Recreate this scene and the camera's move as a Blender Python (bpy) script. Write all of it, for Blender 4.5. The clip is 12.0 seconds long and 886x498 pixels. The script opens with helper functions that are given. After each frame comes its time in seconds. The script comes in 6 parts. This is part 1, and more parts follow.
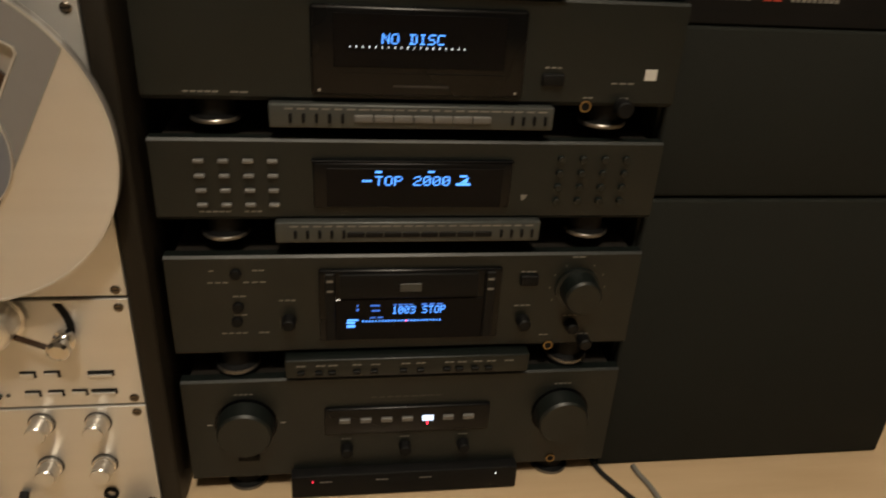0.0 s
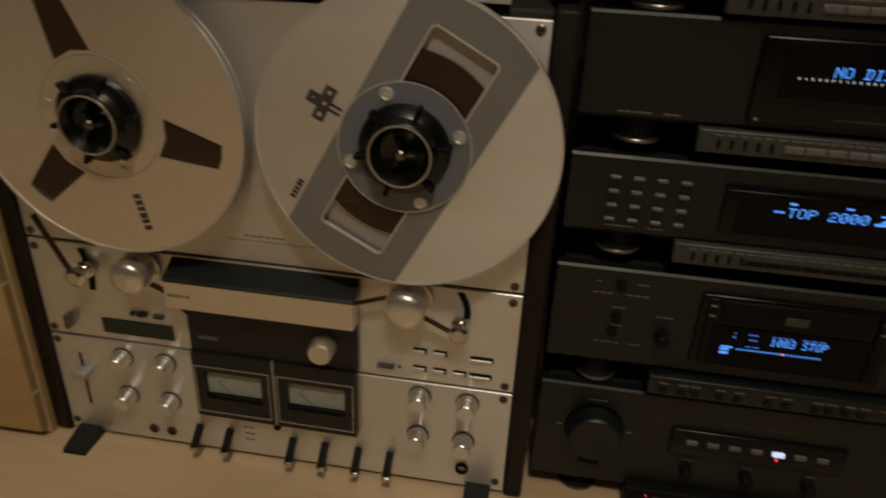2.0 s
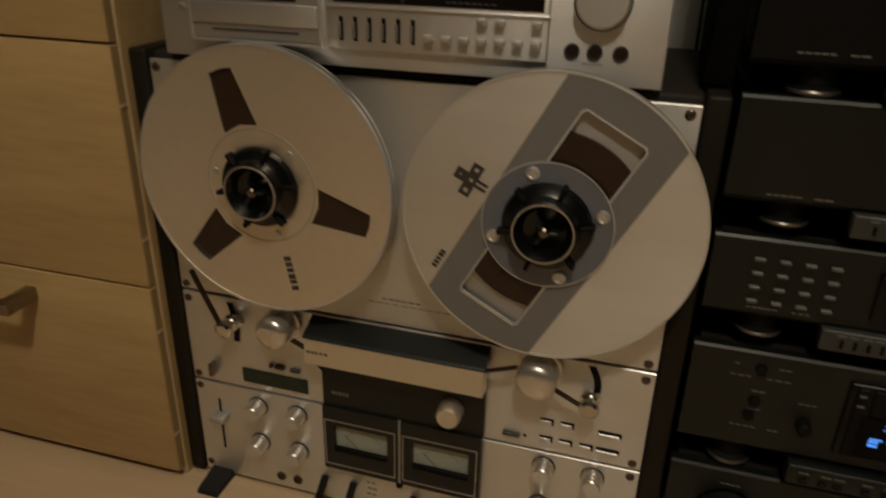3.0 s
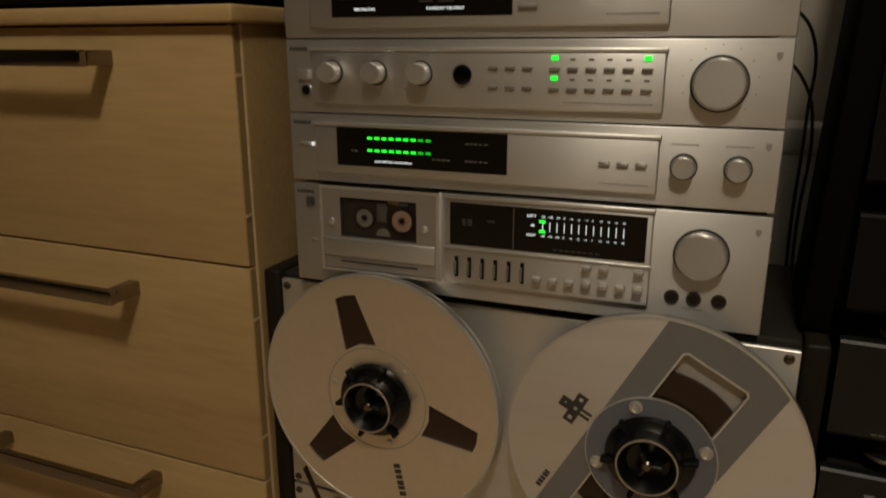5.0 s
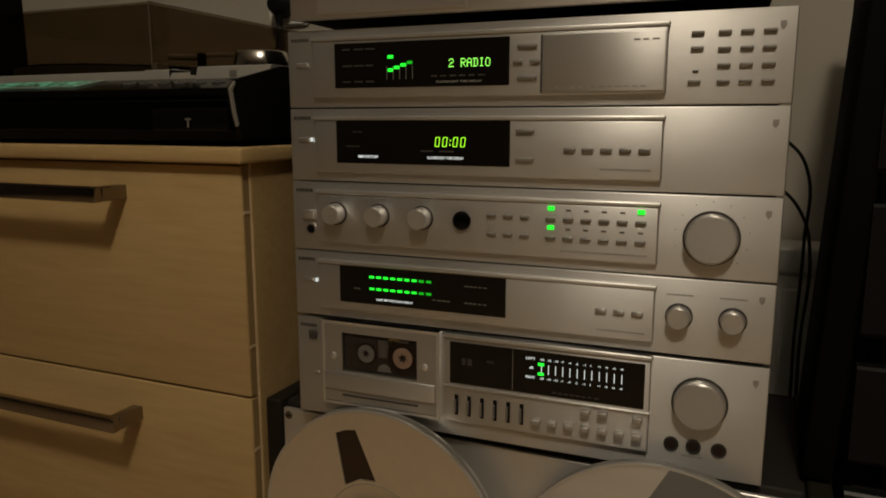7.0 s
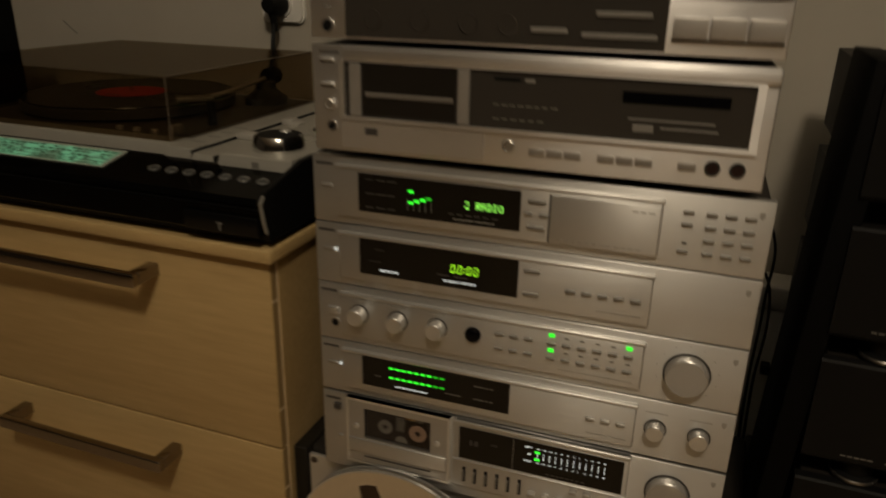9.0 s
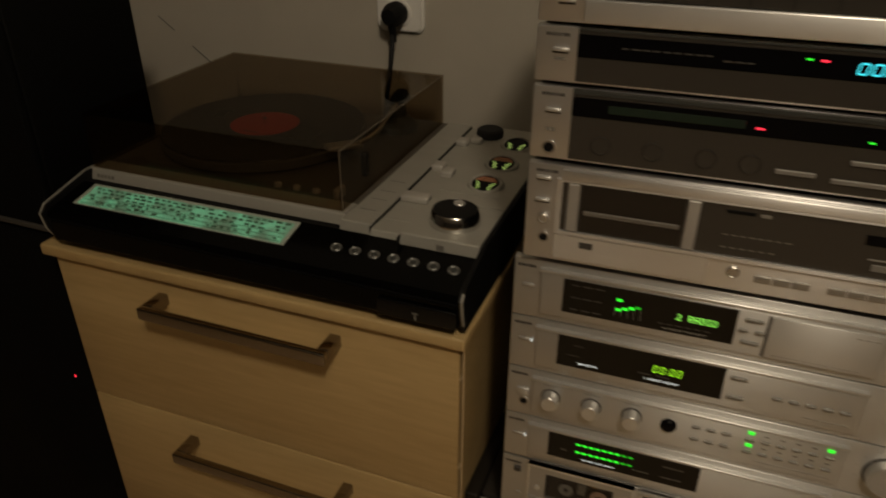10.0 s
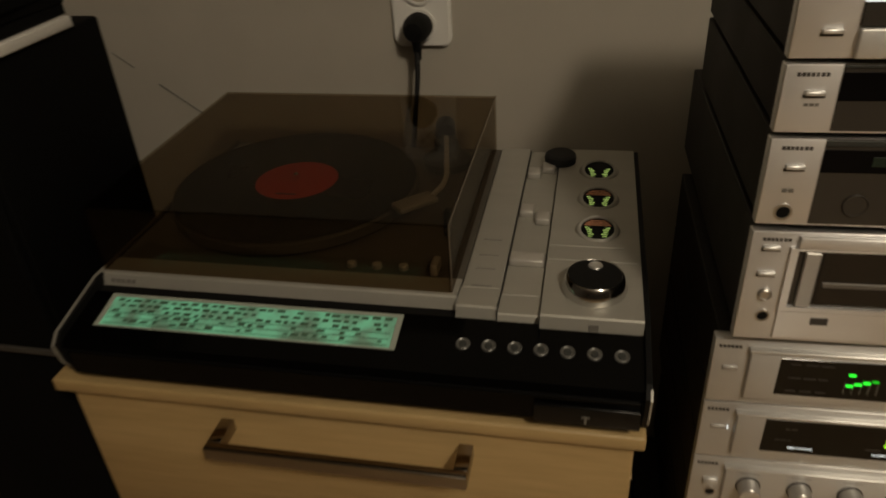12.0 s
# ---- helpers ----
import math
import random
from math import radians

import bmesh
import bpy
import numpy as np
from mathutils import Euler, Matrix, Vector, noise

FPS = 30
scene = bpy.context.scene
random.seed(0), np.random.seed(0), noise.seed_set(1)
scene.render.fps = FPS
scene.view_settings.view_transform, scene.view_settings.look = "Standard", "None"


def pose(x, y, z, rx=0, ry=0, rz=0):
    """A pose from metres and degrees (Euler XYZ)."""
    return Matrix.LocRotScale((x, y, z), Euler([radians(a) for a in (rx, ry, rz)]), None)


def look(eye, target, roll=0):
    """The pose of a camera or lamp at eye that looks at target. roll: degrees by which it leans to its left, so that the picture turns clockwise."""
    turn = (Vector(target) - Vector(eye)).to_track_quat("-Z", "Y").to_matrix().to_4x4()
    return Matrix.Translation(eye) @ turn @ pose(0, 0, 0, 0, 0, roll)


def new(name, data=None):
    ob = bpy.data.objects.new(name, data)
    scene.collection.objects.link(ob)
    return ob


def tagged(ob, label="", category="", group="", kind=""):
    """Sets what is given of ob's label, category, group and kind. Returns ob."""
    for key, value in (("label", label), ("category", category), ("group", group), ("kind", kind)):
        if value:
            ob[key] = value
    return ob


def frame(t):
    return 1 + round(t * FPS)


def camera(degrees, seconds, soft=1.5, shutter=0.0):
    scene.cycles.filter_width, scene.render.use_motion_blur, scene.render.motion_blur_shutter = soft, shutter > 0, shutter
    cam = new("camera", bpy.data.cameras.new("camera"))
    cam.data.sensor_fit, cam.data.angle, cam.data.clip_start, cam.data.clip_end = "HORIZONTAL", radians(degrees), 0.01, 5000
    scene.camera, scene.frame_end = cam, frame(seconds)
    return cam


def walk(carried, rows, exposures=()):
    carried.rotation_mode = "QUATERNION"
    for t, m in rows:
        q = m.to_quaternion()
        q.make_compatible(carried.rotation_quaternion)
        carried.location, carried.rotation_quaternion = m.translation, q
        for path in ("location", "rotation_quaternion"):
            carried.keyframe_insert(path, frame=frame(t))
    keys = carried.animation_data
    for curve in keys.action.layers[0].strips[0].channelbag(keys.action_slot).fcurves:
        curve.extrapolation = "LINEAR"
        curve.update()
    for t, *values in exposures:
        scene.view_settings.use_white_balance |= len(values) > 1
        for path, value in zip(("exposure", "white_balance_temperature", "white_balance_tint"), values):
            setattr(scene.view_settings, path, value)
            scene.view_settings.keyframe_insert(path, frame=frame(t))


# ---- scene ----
cam = camera(62.8, 12.0, soft=1.8, shutter=0.5)
PATH = [
    (0, (0.151, -0.559, 0.554), (0.419, 1.202, -0.356), 3.4),
    (0.5, (0.12, -0.556, 0.547), (0.311, 1.194, -0.402), 3.7),
    (1, (0.071, -0.554, 0.552), (0.156, 1.195, -0.413), 3.8),
    (1.5, (0.019, -0.563, 0.552), (-0.06, 1.193, -0.401), 3.3),
    (2, (-0.023, -0.575, 0.567), (-0.269, 1.176, -0.368), 2.7),
    (2.5, (-0.045, -0.581, 0.578), (-0.43, 1.162, -0.325), 1.9),
    (3, (-0.06, -0.585, 0.594), (-0.57, 1.158, -0.243), 1.4),
    (3.5, (-0.075, -0.596, 0.621), (-0.691, 1.152, -0.13), 0.9),
    (5.5, (-0.083, -0.607, 0.715), (-0.845, 1.18, 0.237), 0.0),
    (6, (-0.082, -0.604, 0.728), (-0.859, 1.193, 0.322), -0.0),
    (6.5, (-0.076, -0.605, 0.747), (-0.864, 1.201, 0.407), -0.0),
    (8.5, (-0.083, -0.578, 0.838), (-0.819, 1.219, 0.358), 1.0),
    (9, (-0.111, -0.635, 1.004), (-0.775, 1.114, 0.295), 1.2),
    (9.5, (-0.213, -0.676, 1.151), (-0.848, 0.979, 0.224), 1.6),
    (10, (-0.316, -0.636, 1.193), (-0.957, 0.987, 0.215), 0.2),
    (10.5, (-0.411, -0.607, 1.203), (-1.045, 1.004, 0.203), -2.0),
    (11, (-0.499, -0.622, 1.231), (-1.063, 1.018, 0.234), -3.3),
    (11.5, (-0.554, -0.622, 1.233), (-1.028, 1.041, 0.227), -3.2),
    (12, (-0.579, -0.52, 1.215), (-0.98, 1.133, 0.163), -3.6),
]
# seconds, stops, kelvin, tint
EXPOSURES = [(0.0, 1.25, 6200, 10), (0.5, 1.04, 6000, 10), (1.0, 0.8, 5750, 10), (1.5, 0.34, 5900, 10), (2.5, 0.2, 6300, 10), (3.5, 0.1, 6300, 10), (5.5, 0.0, 6250, 10),
             (6.5, -0.1, 6250, 10), (8.5, -0.2, 6700, 10), (9.5, -0.22, 6650, 10), (10.5, -0.25, 6550, 10), (11.0, -0.10, 6450, 10), (11.5, -0.04, 6450, 10), (12.0, 0.0, 6450, 10)]
walk(cam, [(t, look(eye, target, roll)) for t, eye, target, roll in PATH], EXPOSURES)

# ---- light ----
world = bpy.data.worlds.new("room_dark")
scene.world = world
world.use_nodes = True
world.node_tree.nodes["Background"].inputs["Color"].default_value = (0.9, 0.75, 0.6, 1)
world.node_tree.nodes["Background"].inputs["Strength"].default_value = 0.02

FLOOR = -0.012
lamp_data = bpy.data.lights.new("ceiling_lamp", "POINT")
lamp_data.energy, lamp_data.color, lamp_data.shadow_soft_size = 43.0, (1.0, 0.84, 0.63), 0.10
new("ceiling_lamp", lamp_data).location = (0.16, -1.28, 2.30)


# ---- materials ----
def surface(name, color, rough=0.5, metal=0.0, vary=0.12, scale=60.0, stretch=(1, 1, 1), bump=0.0, bump_scale=300.0, rough_vary=0.08, spec=0.5, brushed=0.0):
    """A painted, plastic or metal surface with variation at two scales and a fine relief."""
    m = bpy.data.materials.new(name)
    m.use_nodes = True
    n, link = m.node_tree.nodes, m.node_tree.links
    b = n["Principled BSDF"]
    b.inputs["Metallic"].default_value = metal
    b.inputs["Specular IOR Level"].default_value = spec
    if brushed:
        # brushed from side to side, so that a light is drawn out upwards
        up = n.new("ShaderNodeCombineXYZ")
        up.inputs["Z"].default_value = 1.0
        link.new(up.outputs[0], b.inputs["Tangent"])
        b.inputs["Anisotropic"].default_value = brushed
    co = n.new("ShaderNodeTexCoord")
    mp = n.new("ShaderNodeMapping")
    mp.inputs["Scale"].default_value = stretch
    link.new(co.outputs["Object"], mp.inputs["Vector"])
    fine = n.new("ShaderNodeTexNoise")
    fine.inputs["Scale"].default_value, fine.inputs["Detail"].default_value = scale, 5
    link.new(mp.outputs[0], fine.inputs["Vector"])
    broad = n.new("ShaderNodeTexNoise")
    broad.inputs["Scale"].default_value, broad.inputs["Detail"].default_value = 7.0, 3
    link.new(co.outputs["Object"], broad.inputs["Vector"])
    mix = n.new("ShaderNodeMath")
    mix.operation = "MULTIPLY_ADD"
    mix.inputs[1].default_value = 0.6
    link.new(fine.outputs["Fac"], mix.inputs[0])
    half = n.new("ShaderNodeMath")
    half.operation = "MULTIPLY"
    half.inputs[1].default_value = 0.4
    link.new(broad.outputs["Fac"], half.inputs[0])
    link.new(half.outputs[0], mix.inputs[2])
    ramp = n.new("ShaderNodeMapRange")
    ramp.inputs["From Min"].default_value, ramp.inputs["From Max"].default_value = 0.25, 0.75
    ramp.inputs["To Min"].default_value, ramp.inputs["To Max"].default_value = 1 - vary, 1 + vary
    link.new(mix.outputs[0], ramp.inputs["Value"])
    tint = n.new("ShaderNodeVectorMath")
    tint.operation = "SCALE"
    tint.inputs[0].default_value = color
    link.new(ramp.outputs[0], tint.inputs["Scale"])
    link.new(tint.outputs[0], b.inputs["Base Color"])
    rr = n.new("ShaderNodeMapRange")
    rr.inputs["From Min"].default_value, rr.inputs["From Max"].default_value = 0.3, 0.7
    rr.inputs["To Min"].default_value, rr.inputs["To Max"].default_value = max(rough - rough_vary, 0.02), rough + rough_vary
    link.new(broad.outputs["Fac"], rr.inputs["Value"])
    link.new(rr.outputs[0], b.inputs["Roughness"])
    if bump:
        grain = n.new("ShaderNodeTexNoise")
        grain.inputs["Scale"].default_value, grain.inputs["Detail"].default_value = bump_scale, 3
        link.new(mp.outputs[0], grain.inputs["Vector"])
        bp = n.new("ShaderNodeBump")
        bp.inputs["Strength"].default_value, bp.inputs["Distance"].default_value = bump, 0.001
        link.new(grain.outputs["Fac"], bp.inputs["Height"])
        link.new(bp.outputs[0], b.inputs["Normal"])
    return m


def wood(name, light, dark, rough=0.42, along="x", scale=9.0):
    """Veneer with long soft grain and darker streaks."""
    m = bpy.data.materials.new(name)
    m.use_nodes = True
    n, link = m.node_tree.nodes, m.node_tree.links
    b = n["Principled BSDF"]
    co = n.new("ShaderNodeTexCoord")
    mp = n.new("ShaderNodeMapping")
    mp.inputs["Scale"].default_value = (0.12, 1, 1) if along == "x" else (1, 0.12, 1)
    link.new(co.outputs["Object"], mp.inputs["Vector"])
    g = n.new("ShaderNodeTexNoise")
    g.inputs["Scale"].default_value, g.inputs["Detail"].default_value, g.inputs["Distortion"].default_value = scale, 6, 0.8
    link.new(mp.outputs[0], g.inputs["Vector"])
    f = n.new("ShaderNodeTexNoise")
    f.inputs["Scale"].default_value, f.inputs["Detail"].default_value = scale * 14, 4
    link.new(mp.outputs[0], f.inputs["Vector"])
    add = n.new("ShaderNodeMath")
    add.operation = "MULTIPLY_ADD"
    add.inputs[1].default_value = 0.35
    link.new(f.outputs["Fac"], add.inputs[0])
    sc = n.new("ShaderNodeMath")
    sc.operation = "MULTIPLY"
    sc.inputs[1].default_value = 0.65
    link.new(g.outputs["Fac"], sc.inputs[0])
    link.new(sc.outputs[0], add.inputs[2])
    r = n.new("ShaderNodeValToRGB")
    r.color_ramp.elements[0].position, r.color_ramp.elements[1].position = 0.32, 0.66
    r.color_ramp.elements[0].color, r.color_ramp.elements[1].color = (*dark, 1), (*light, 1)
    link.new(add.outputs[0], r.inputs["Fac"])
    link.new(r.outputs[0], b.inputs["Base Color"])
    b.inputs["Roughness"].default_value = rough
    bp = n.new("ShaderNodeBump")
    bp.inputs["Strength"].default_value, bp.inputs["Distance"].default_value = 0.12, 0.001
    link.new(f.outputs["Fac"], bp.inputs["Height"])
    link.new(bp.outputs[0], b.inputs["Normal"])
    return m


def glow(name, color, strength):
    m = bpy.data.materials.new(name)
    m.use_nodes = True
    b = m.node_tree.nodes["Principled BSDF"]
    b.inputs["Base Color"].default_value = (0.01, 0.01, 0.01, 1)
    b.inputs["Emission Color"].default_value, b.inputs["Emission Strength"].default_value = (*color, 1), strength
    return m


def smoked(name, tint, gloss=0.03):
    """Clear coloured acrylic: light passes straight through, tinted at each face, with a gloss by angle."""
    m = bpy.data.materials.new(name)
    m.use_nodes = True
    n, link = m.node_tree.nodes, m.node_tree.links
    n.remove(n["Principled BSDF"])
    t, g, mx, lw = n.new("ShaderNodeBsdfTransparent"), n.new("ShaderNodeBsdfGlossy"), n.new("ShaderNodeMixShader"), n.new("ShaderNodeLayerWeight")
    t.inputs["Color"].default_value = (*tint, 1)
    g.inputs["Roughness"].default_value = gloss
    lw.inputs["Blend"].default_value = 0.5
    power, scale = n.new("ShaderNodeMath"), n.new("ShaderNodeMath")
    power.operation, power.inputs[1].default_value = "POWER", 4.0
    scale.operation, scale.inputs[1].default_value, scale.inputs[2].default_value = "MULTIPLY_ADD", 0.30, 0.014
    link.new(lw.outputs["Facing"], power.inputs[0])
    link.new(power.outputs[0], scale.inputs[0])
    link.new(scale.outputs[0], mx.inputs[0])
    link.new(t.outputs[0], mx.inputs[1])
    link.new(g.outputs[0], mx.inputs[2])
    link.new(mx.outputs[0], n["Material Output"].inputs["Surface"])
    return m


def lit_scale(name):
    """Backlit tuning scale: a mint green diffuser, lit unevenly by the bulbs behind it."""
    m = bpy.data.materials.new(name)
    m.use_nodes = True
    n, link = m.node_tree.nodes, m.node_tree.links
    b = n["Principled BSDF"]
    b.inputs["Base Color"].default_value, b.inputs["Roughness"].default_value = (0.20, 0.23, 0.20, 1), 0.3
    co, no, ramp = n.new("ShaderNodeTexCoord"), n.new("ShaderNodeTexNoise"), n.new("ShaderNodeValToRGB")
    no.inputs["Scale"].default_value, no.inputs["Detail"].default_value = 48, 3
    link.new(co.outputs["Object"], no.inputs["Vector"])
    ramp.color_ramp.elements[0].position, ramp.color_ramp.elements[0].color = 0.36, (0.03, 0.11, 0.055, 1)
    ramp.color_ramp.elements[1].position, ramp.color_ramp.elements[1].color = 0.64, (0.11, 0.52, 0.26, 1)
    link.new(no.outputs["Fac"], ramp.inputs["Fac"])
    link.new(ramp.outputs["Color"], b.inputs["Emission Color"])
    b.inputs["Emission Strength"].default_value = 0.50
    return m


SILVER = surface("brushed_aluminium", (0.705, 0.705, 0.695), 0.44, 0.8, 0.05, 40, (0.05, 1, 1), 0.04, 700, brushed=0.8)
SILVER_UPPER = surface("pale_brushed_aluminium", (0.88, 0.88, 0.885), 0.42, 0.9, 0.05, 40, (0.05, 1, 1), 0.04, 700, brushed=0.75)
PLAYER_KEY = surface("aged_silver_key", (0.54, 0.52, 0.48), 0.42, 0.3, 0.06, 60)
SILVER_LIGHT = surface("polished_aluminium_edge", (0.80, 0.80, 0.79), 0.38, 0.75, 0.04, 40, (0.05, 1, 1), brushed=0.7)
SILVER_GREY = surface("satin_grey_aluminium", (0.52, 0.51, 0.49), 0.45, 0.7, 0.05, 40, (0.05, 1, 1), 0.04, 700, brushed=0.7)
KNOB = surface("turned_aluminium", (0.75, 0.745, 0.73), 0.38, 0.75, 0.05, 200, (1, 0.1, 1), brushed=0.6)
DECK = surface("deck_aluminium", (0.85, 0.845, 0.825), 0.42, 0.85, 0.05, 50, (0.05, 1, 1), 0.05, 700, brushed=0.7)
REEL = surface("anodised_reel", (0.88, 0.82, 0.71), 0.45, 0.85, 0.04, 90, (1, 1, 1), 0.03, 500)
REEL_GREY = surface("grey_reel_paint", (0.25, 0.25, 0.255), 0.5, 0.2, 0.05, 90)
REEL_BLUE = surface("blue_grey_reel_ring", (0.19, 0.21, 0.255), 0.45, 0.2, 0.06, 90)
TAPE = surface("brown_tape", (0.035, 0.018, 0.010), 0.32, 0.0, 0.15, 30, (1, 1, 1), 0.05, 900)
CASE = surface("dark_metal_case", (0.022, 0.019, 0.016), 0.6, 0.0, 0.12, 60, (1, 1, 1), 0.1, 900, spec=0.25)
BLACK = surface("black_fascia", (0.0052, 0.0080, 0.0070), 0.44, 0.0, 0.12, 60, (1, 1, 1), 0.06, 1200, spec=0.55)
STEEL = surface("shiny_turned_steel", (0.84, 0.81, 0.76), 0.28, 0.85, 0.06, 200, (1, 0.1, 1))
DEEP_BLACK = surface("black_ash_foil", (0.0022, 0.0022, 0.0022), 0.7, 0.0, 0.2, 90, (1, 1, 1), 0.1, 900, spec=0.1)
CASE_BROWN = surface("dark_brown_veneer", (0.015, 0.012, 0.008), 0.5, 0.0, 0.2, 40, (1, 1, 0.08), 0.1, 500, spec=0.25)
HUB_BLACK = surface("glossy_black_hub", (0.0040, 0.0046, 0.0044), 0.22, 0.0, 0.12, 60, spec=0.5)
BLACK_BAR = surface("dark_grey_key_bar", (0.062, 0.067, 0.064), 0.40, 0.3, 0.1, 60, (0.1, 1, 1))
BLACK_MATT = surface("matt_black_plastic", (0.005, 0.005, 0.005), 0.6, 0.0, 0.12, 60, (1, 1, 1), 0.1, 800, spec=0.2)
RUBBER = surface("black_rubber", (0.010, 0.010, 0.010), 0.75, 0.0, 0.15, 80, (1, 1, 1), 0.1, 800)
GLASS_BLACK = surface("black_display_glass", (0.0030, 0.0030, 0.0038), 0.09, 0.0, 0.1, 20, rough_vary=0.03, spec=0.14)
GLASS_BROWN = surface("brown_black_display_glass", (0.0095, 0.0078, 0.0055), 0.12, 0.0, 0.1, 20, rough_vary=0.03, spec=0.3)
GLASS_DEEP = surface("deep_black_panel", (0.0016, 0.0016, 0.0016), 0.16, 0.0, 0.1, 20, rough_vary=0.04, spec=0.12)
PRINT_FAINT = surface("faint_grey_print", (0.44, 0.43, 0.41), 0.5, 0.3)
KNOB_DULL = surface("dull_turned_steel", (0.60, 0.58, 0.55), 0.30, 0.85, 0.06, 200, (1, 0.1, 1))
LED_TEXT = glow("yellowish_green_display_light", (0.30, 0.95, 0.10), 1.6)
GLASS_SMOKE = surface("smoke_grey_window", (0.049, 0.044, 0.038), 0.12, 0.0, 0.06, 20, rough_vary=0.04)
BAY_DARK = surface("dark_brown_bay_glass", (0.020, 0.017, 0.014), 0.13, 0.0, 0.08, 20, rough_vary=0.04)
BAY_BAR = surface("brown_grey_bay_bar", (0.17, 0.155, 0.135), 0.5, 0.0, 0.06, 60)
FOOT_RING = surface("dim_steel_foot_ring", (0.24, 0.225, 0.205), 0.30, 0.85, 0.06, 120)
KEY_GREY = surface("grey_key", (0.30, 0.29, 0.27), 0.45, 0.3, 0.06, 60)
KEY_WARM = surface("warm_grey_flat_key", (0.42, 0.40, 0.37), 0.42, 0.6, 0.06, 60, (0.05, 1, 1))
KEY_PAD = surface("worn_grey_number_key", (0.135, 0.132, 0.125), 0.45, 0.0, 0.06, 60)
POD = surface("glossy_black_pod", (0.004, 0.004, 0.0042), 0.28, 0.0, 0.1, 40, spec=0.3)
KEY_DIM = surface("dim_black_key", (0.030, 0.030, 0.031), 0.35, 0.0, 0.06, 60)
KEY_WHITE = surface("pale_grey_key", (0.55, 0.53, 0.50), 0.45, 0.5, 0.04, 60)
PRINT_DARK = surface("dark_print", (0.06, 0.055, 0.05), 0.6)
STATION_PRINT = surface("dark_green_station_print", (0.075, 0.14, 0.09), 0.5)
BUTTON_RING = surface("worn_dark_button_ring", (0.20, 0.20, 0.19), 0.42, 0.5, 0.08, 120)
PRINT_GREY = surface("grey_print", (0.20, 0.19, 0.17), 0.6)
PRINT_PALE = surface("pale_print", (0.42, 0.41, 0.38), 0.6)
GOLD = surface("brass_socket_rim", (0.42, 0.29, 0.13), 0.4, 1.0)
GLINT_GOLD = surface("painted_gold_glint", (0.86, 0.66, 0.34), 0.25, 0.9, 0.05)
CHROME = surface("chrome", (0.75, 0.74, 0.72), 0.14, 1.0, 0.03)
BEECH = wood("beech_veneer", (0.61, 0.442, 0.208), (0.44, 0.298, 0.128))
BEECH_BAND = surface("brown_edge_band", (0.36, 0.255, 0.120), 0.6, 0.0, 0.12, 40, (1, 1, 0.1), spec=0.2)
BEECH_EDGE = wood("beech_edge_strip", (0.68, 0.54, 0.34), (0.58, 0.44, 0.27))
LAMINATE = wood("pale_floor", (0.68, 0.52, 0.33), (0.58, 0.42, 0.25), 0.35, "x", 5.0)
PLASTER = surface("off_white_wall_paint", (0.50, 0.468, 0.40), 0.85, 0.0, 0.05, 14, (1, 1, 1), 0.25, 180)
# the ceiling and side walls are unseen; toned down to cut bounced light
CEILING = surface("bounce_cut_ceiling_tone", (0.50, 0.49, 0.46), 0.9, 0.0, 0.03, 25, (1, 1, 1), 0.15, 120)
SIDE_WALL = surface("bounce_cut_wall_tone", (0.11, 0.10, 0.088), 0.9, 0.0, 0.06, 25, (1, 1, 1), 0.2, 160)
RADIATOR = surface("white_radiator_enamel", (0.70, 0.69, 0.65), 0.4, 0.0, 0.04, 15)
SOCKET = surface("white_socket_plastic", (0.88, 0.87, 0.83), 0.3, 0.0, 0.02, 30)
POLISHED = surface("polished_nickel", (0.29, 0.25, 0.21), 0.14, 1.0, 0.05, 40, (0.2, 1, 1), rough_vary=0.03)
HANDLE = surface("brushed_nickel", (0.204, 0.177, 0.150), 0.24, 1.0, 0.08, 60, (0.05, 1, 1), 0.03, 600)
VINYL = surface("black_vinyl", (0.003, 0.003, 0.003), 0.24, 0.0, 0.1, 300, rough_vary=0.05, spec=0.4)
RED_LABEL = surface("red_paper_label", (0.55, 0.045, 0.02), 0.6, 0.0, 0.1, 60)
EDGE_GLINT = surface("painted_edge_glint", (0.20, 0.165, 0.125), 0.18, 0.3, 0.08, 80, spec=0.8)
LID = smoked("smoked_acrylic", (0.685, 0.632, 0.545))
CLEAR = smoked("clear_acrylic", (0.80, 0.80, 0.80), 0.05)
PLINTH = surface("brown_black_plinth", (0.085, 0.076, 0.062), 0.4, 0.0, 0.1, 60)
GREY_PAPER = surface("grey_white_card", (0.62, 0.61, 0.58), 0.6, 0.0, 0.04, 40)
CLOTH = surface("speaker_cloth", (0.002, 0.002, 0.0022), 0.9, 0.0, 0.2, 900, (1, 1, 1), 0.4, 1500, spec=0.12)
VINYL_WRAP = surface("black_vinyl_wrap", (0.021, 0.023, 0.019), 0.45, 0.0, 0.15, 80, (1, 1, 1), 0.15, 900, spec=0.4)
CLOTH_WORN = surface("worn_speaker_cloth", (0.015, 0.0165, 0.0140), 0.9, 0.0, 0.2, 900, (1, 1, 1), 0.4, 1500, spec=0.2)
PLAYER_SILVER = surface("aged_silver_paint", (0.44, 0.43, 0.385), 0.46, 0.35, 0.08, 50, (0.08, 1, 1), 0.05, 600)
PLATTER = surface("dull_dark_platter", (0.095, 0.09, 0.08), 0.42, 0.3, 0.1, 60)
METER_FACE = surface("pale_meter_face", (0.42, 0.46, 0.40), 0.25, 0.0, 0.08, 40)
COUNTER = surface("dark_green_counter_window", (0.014, 0.028, 0.020), 0.12)
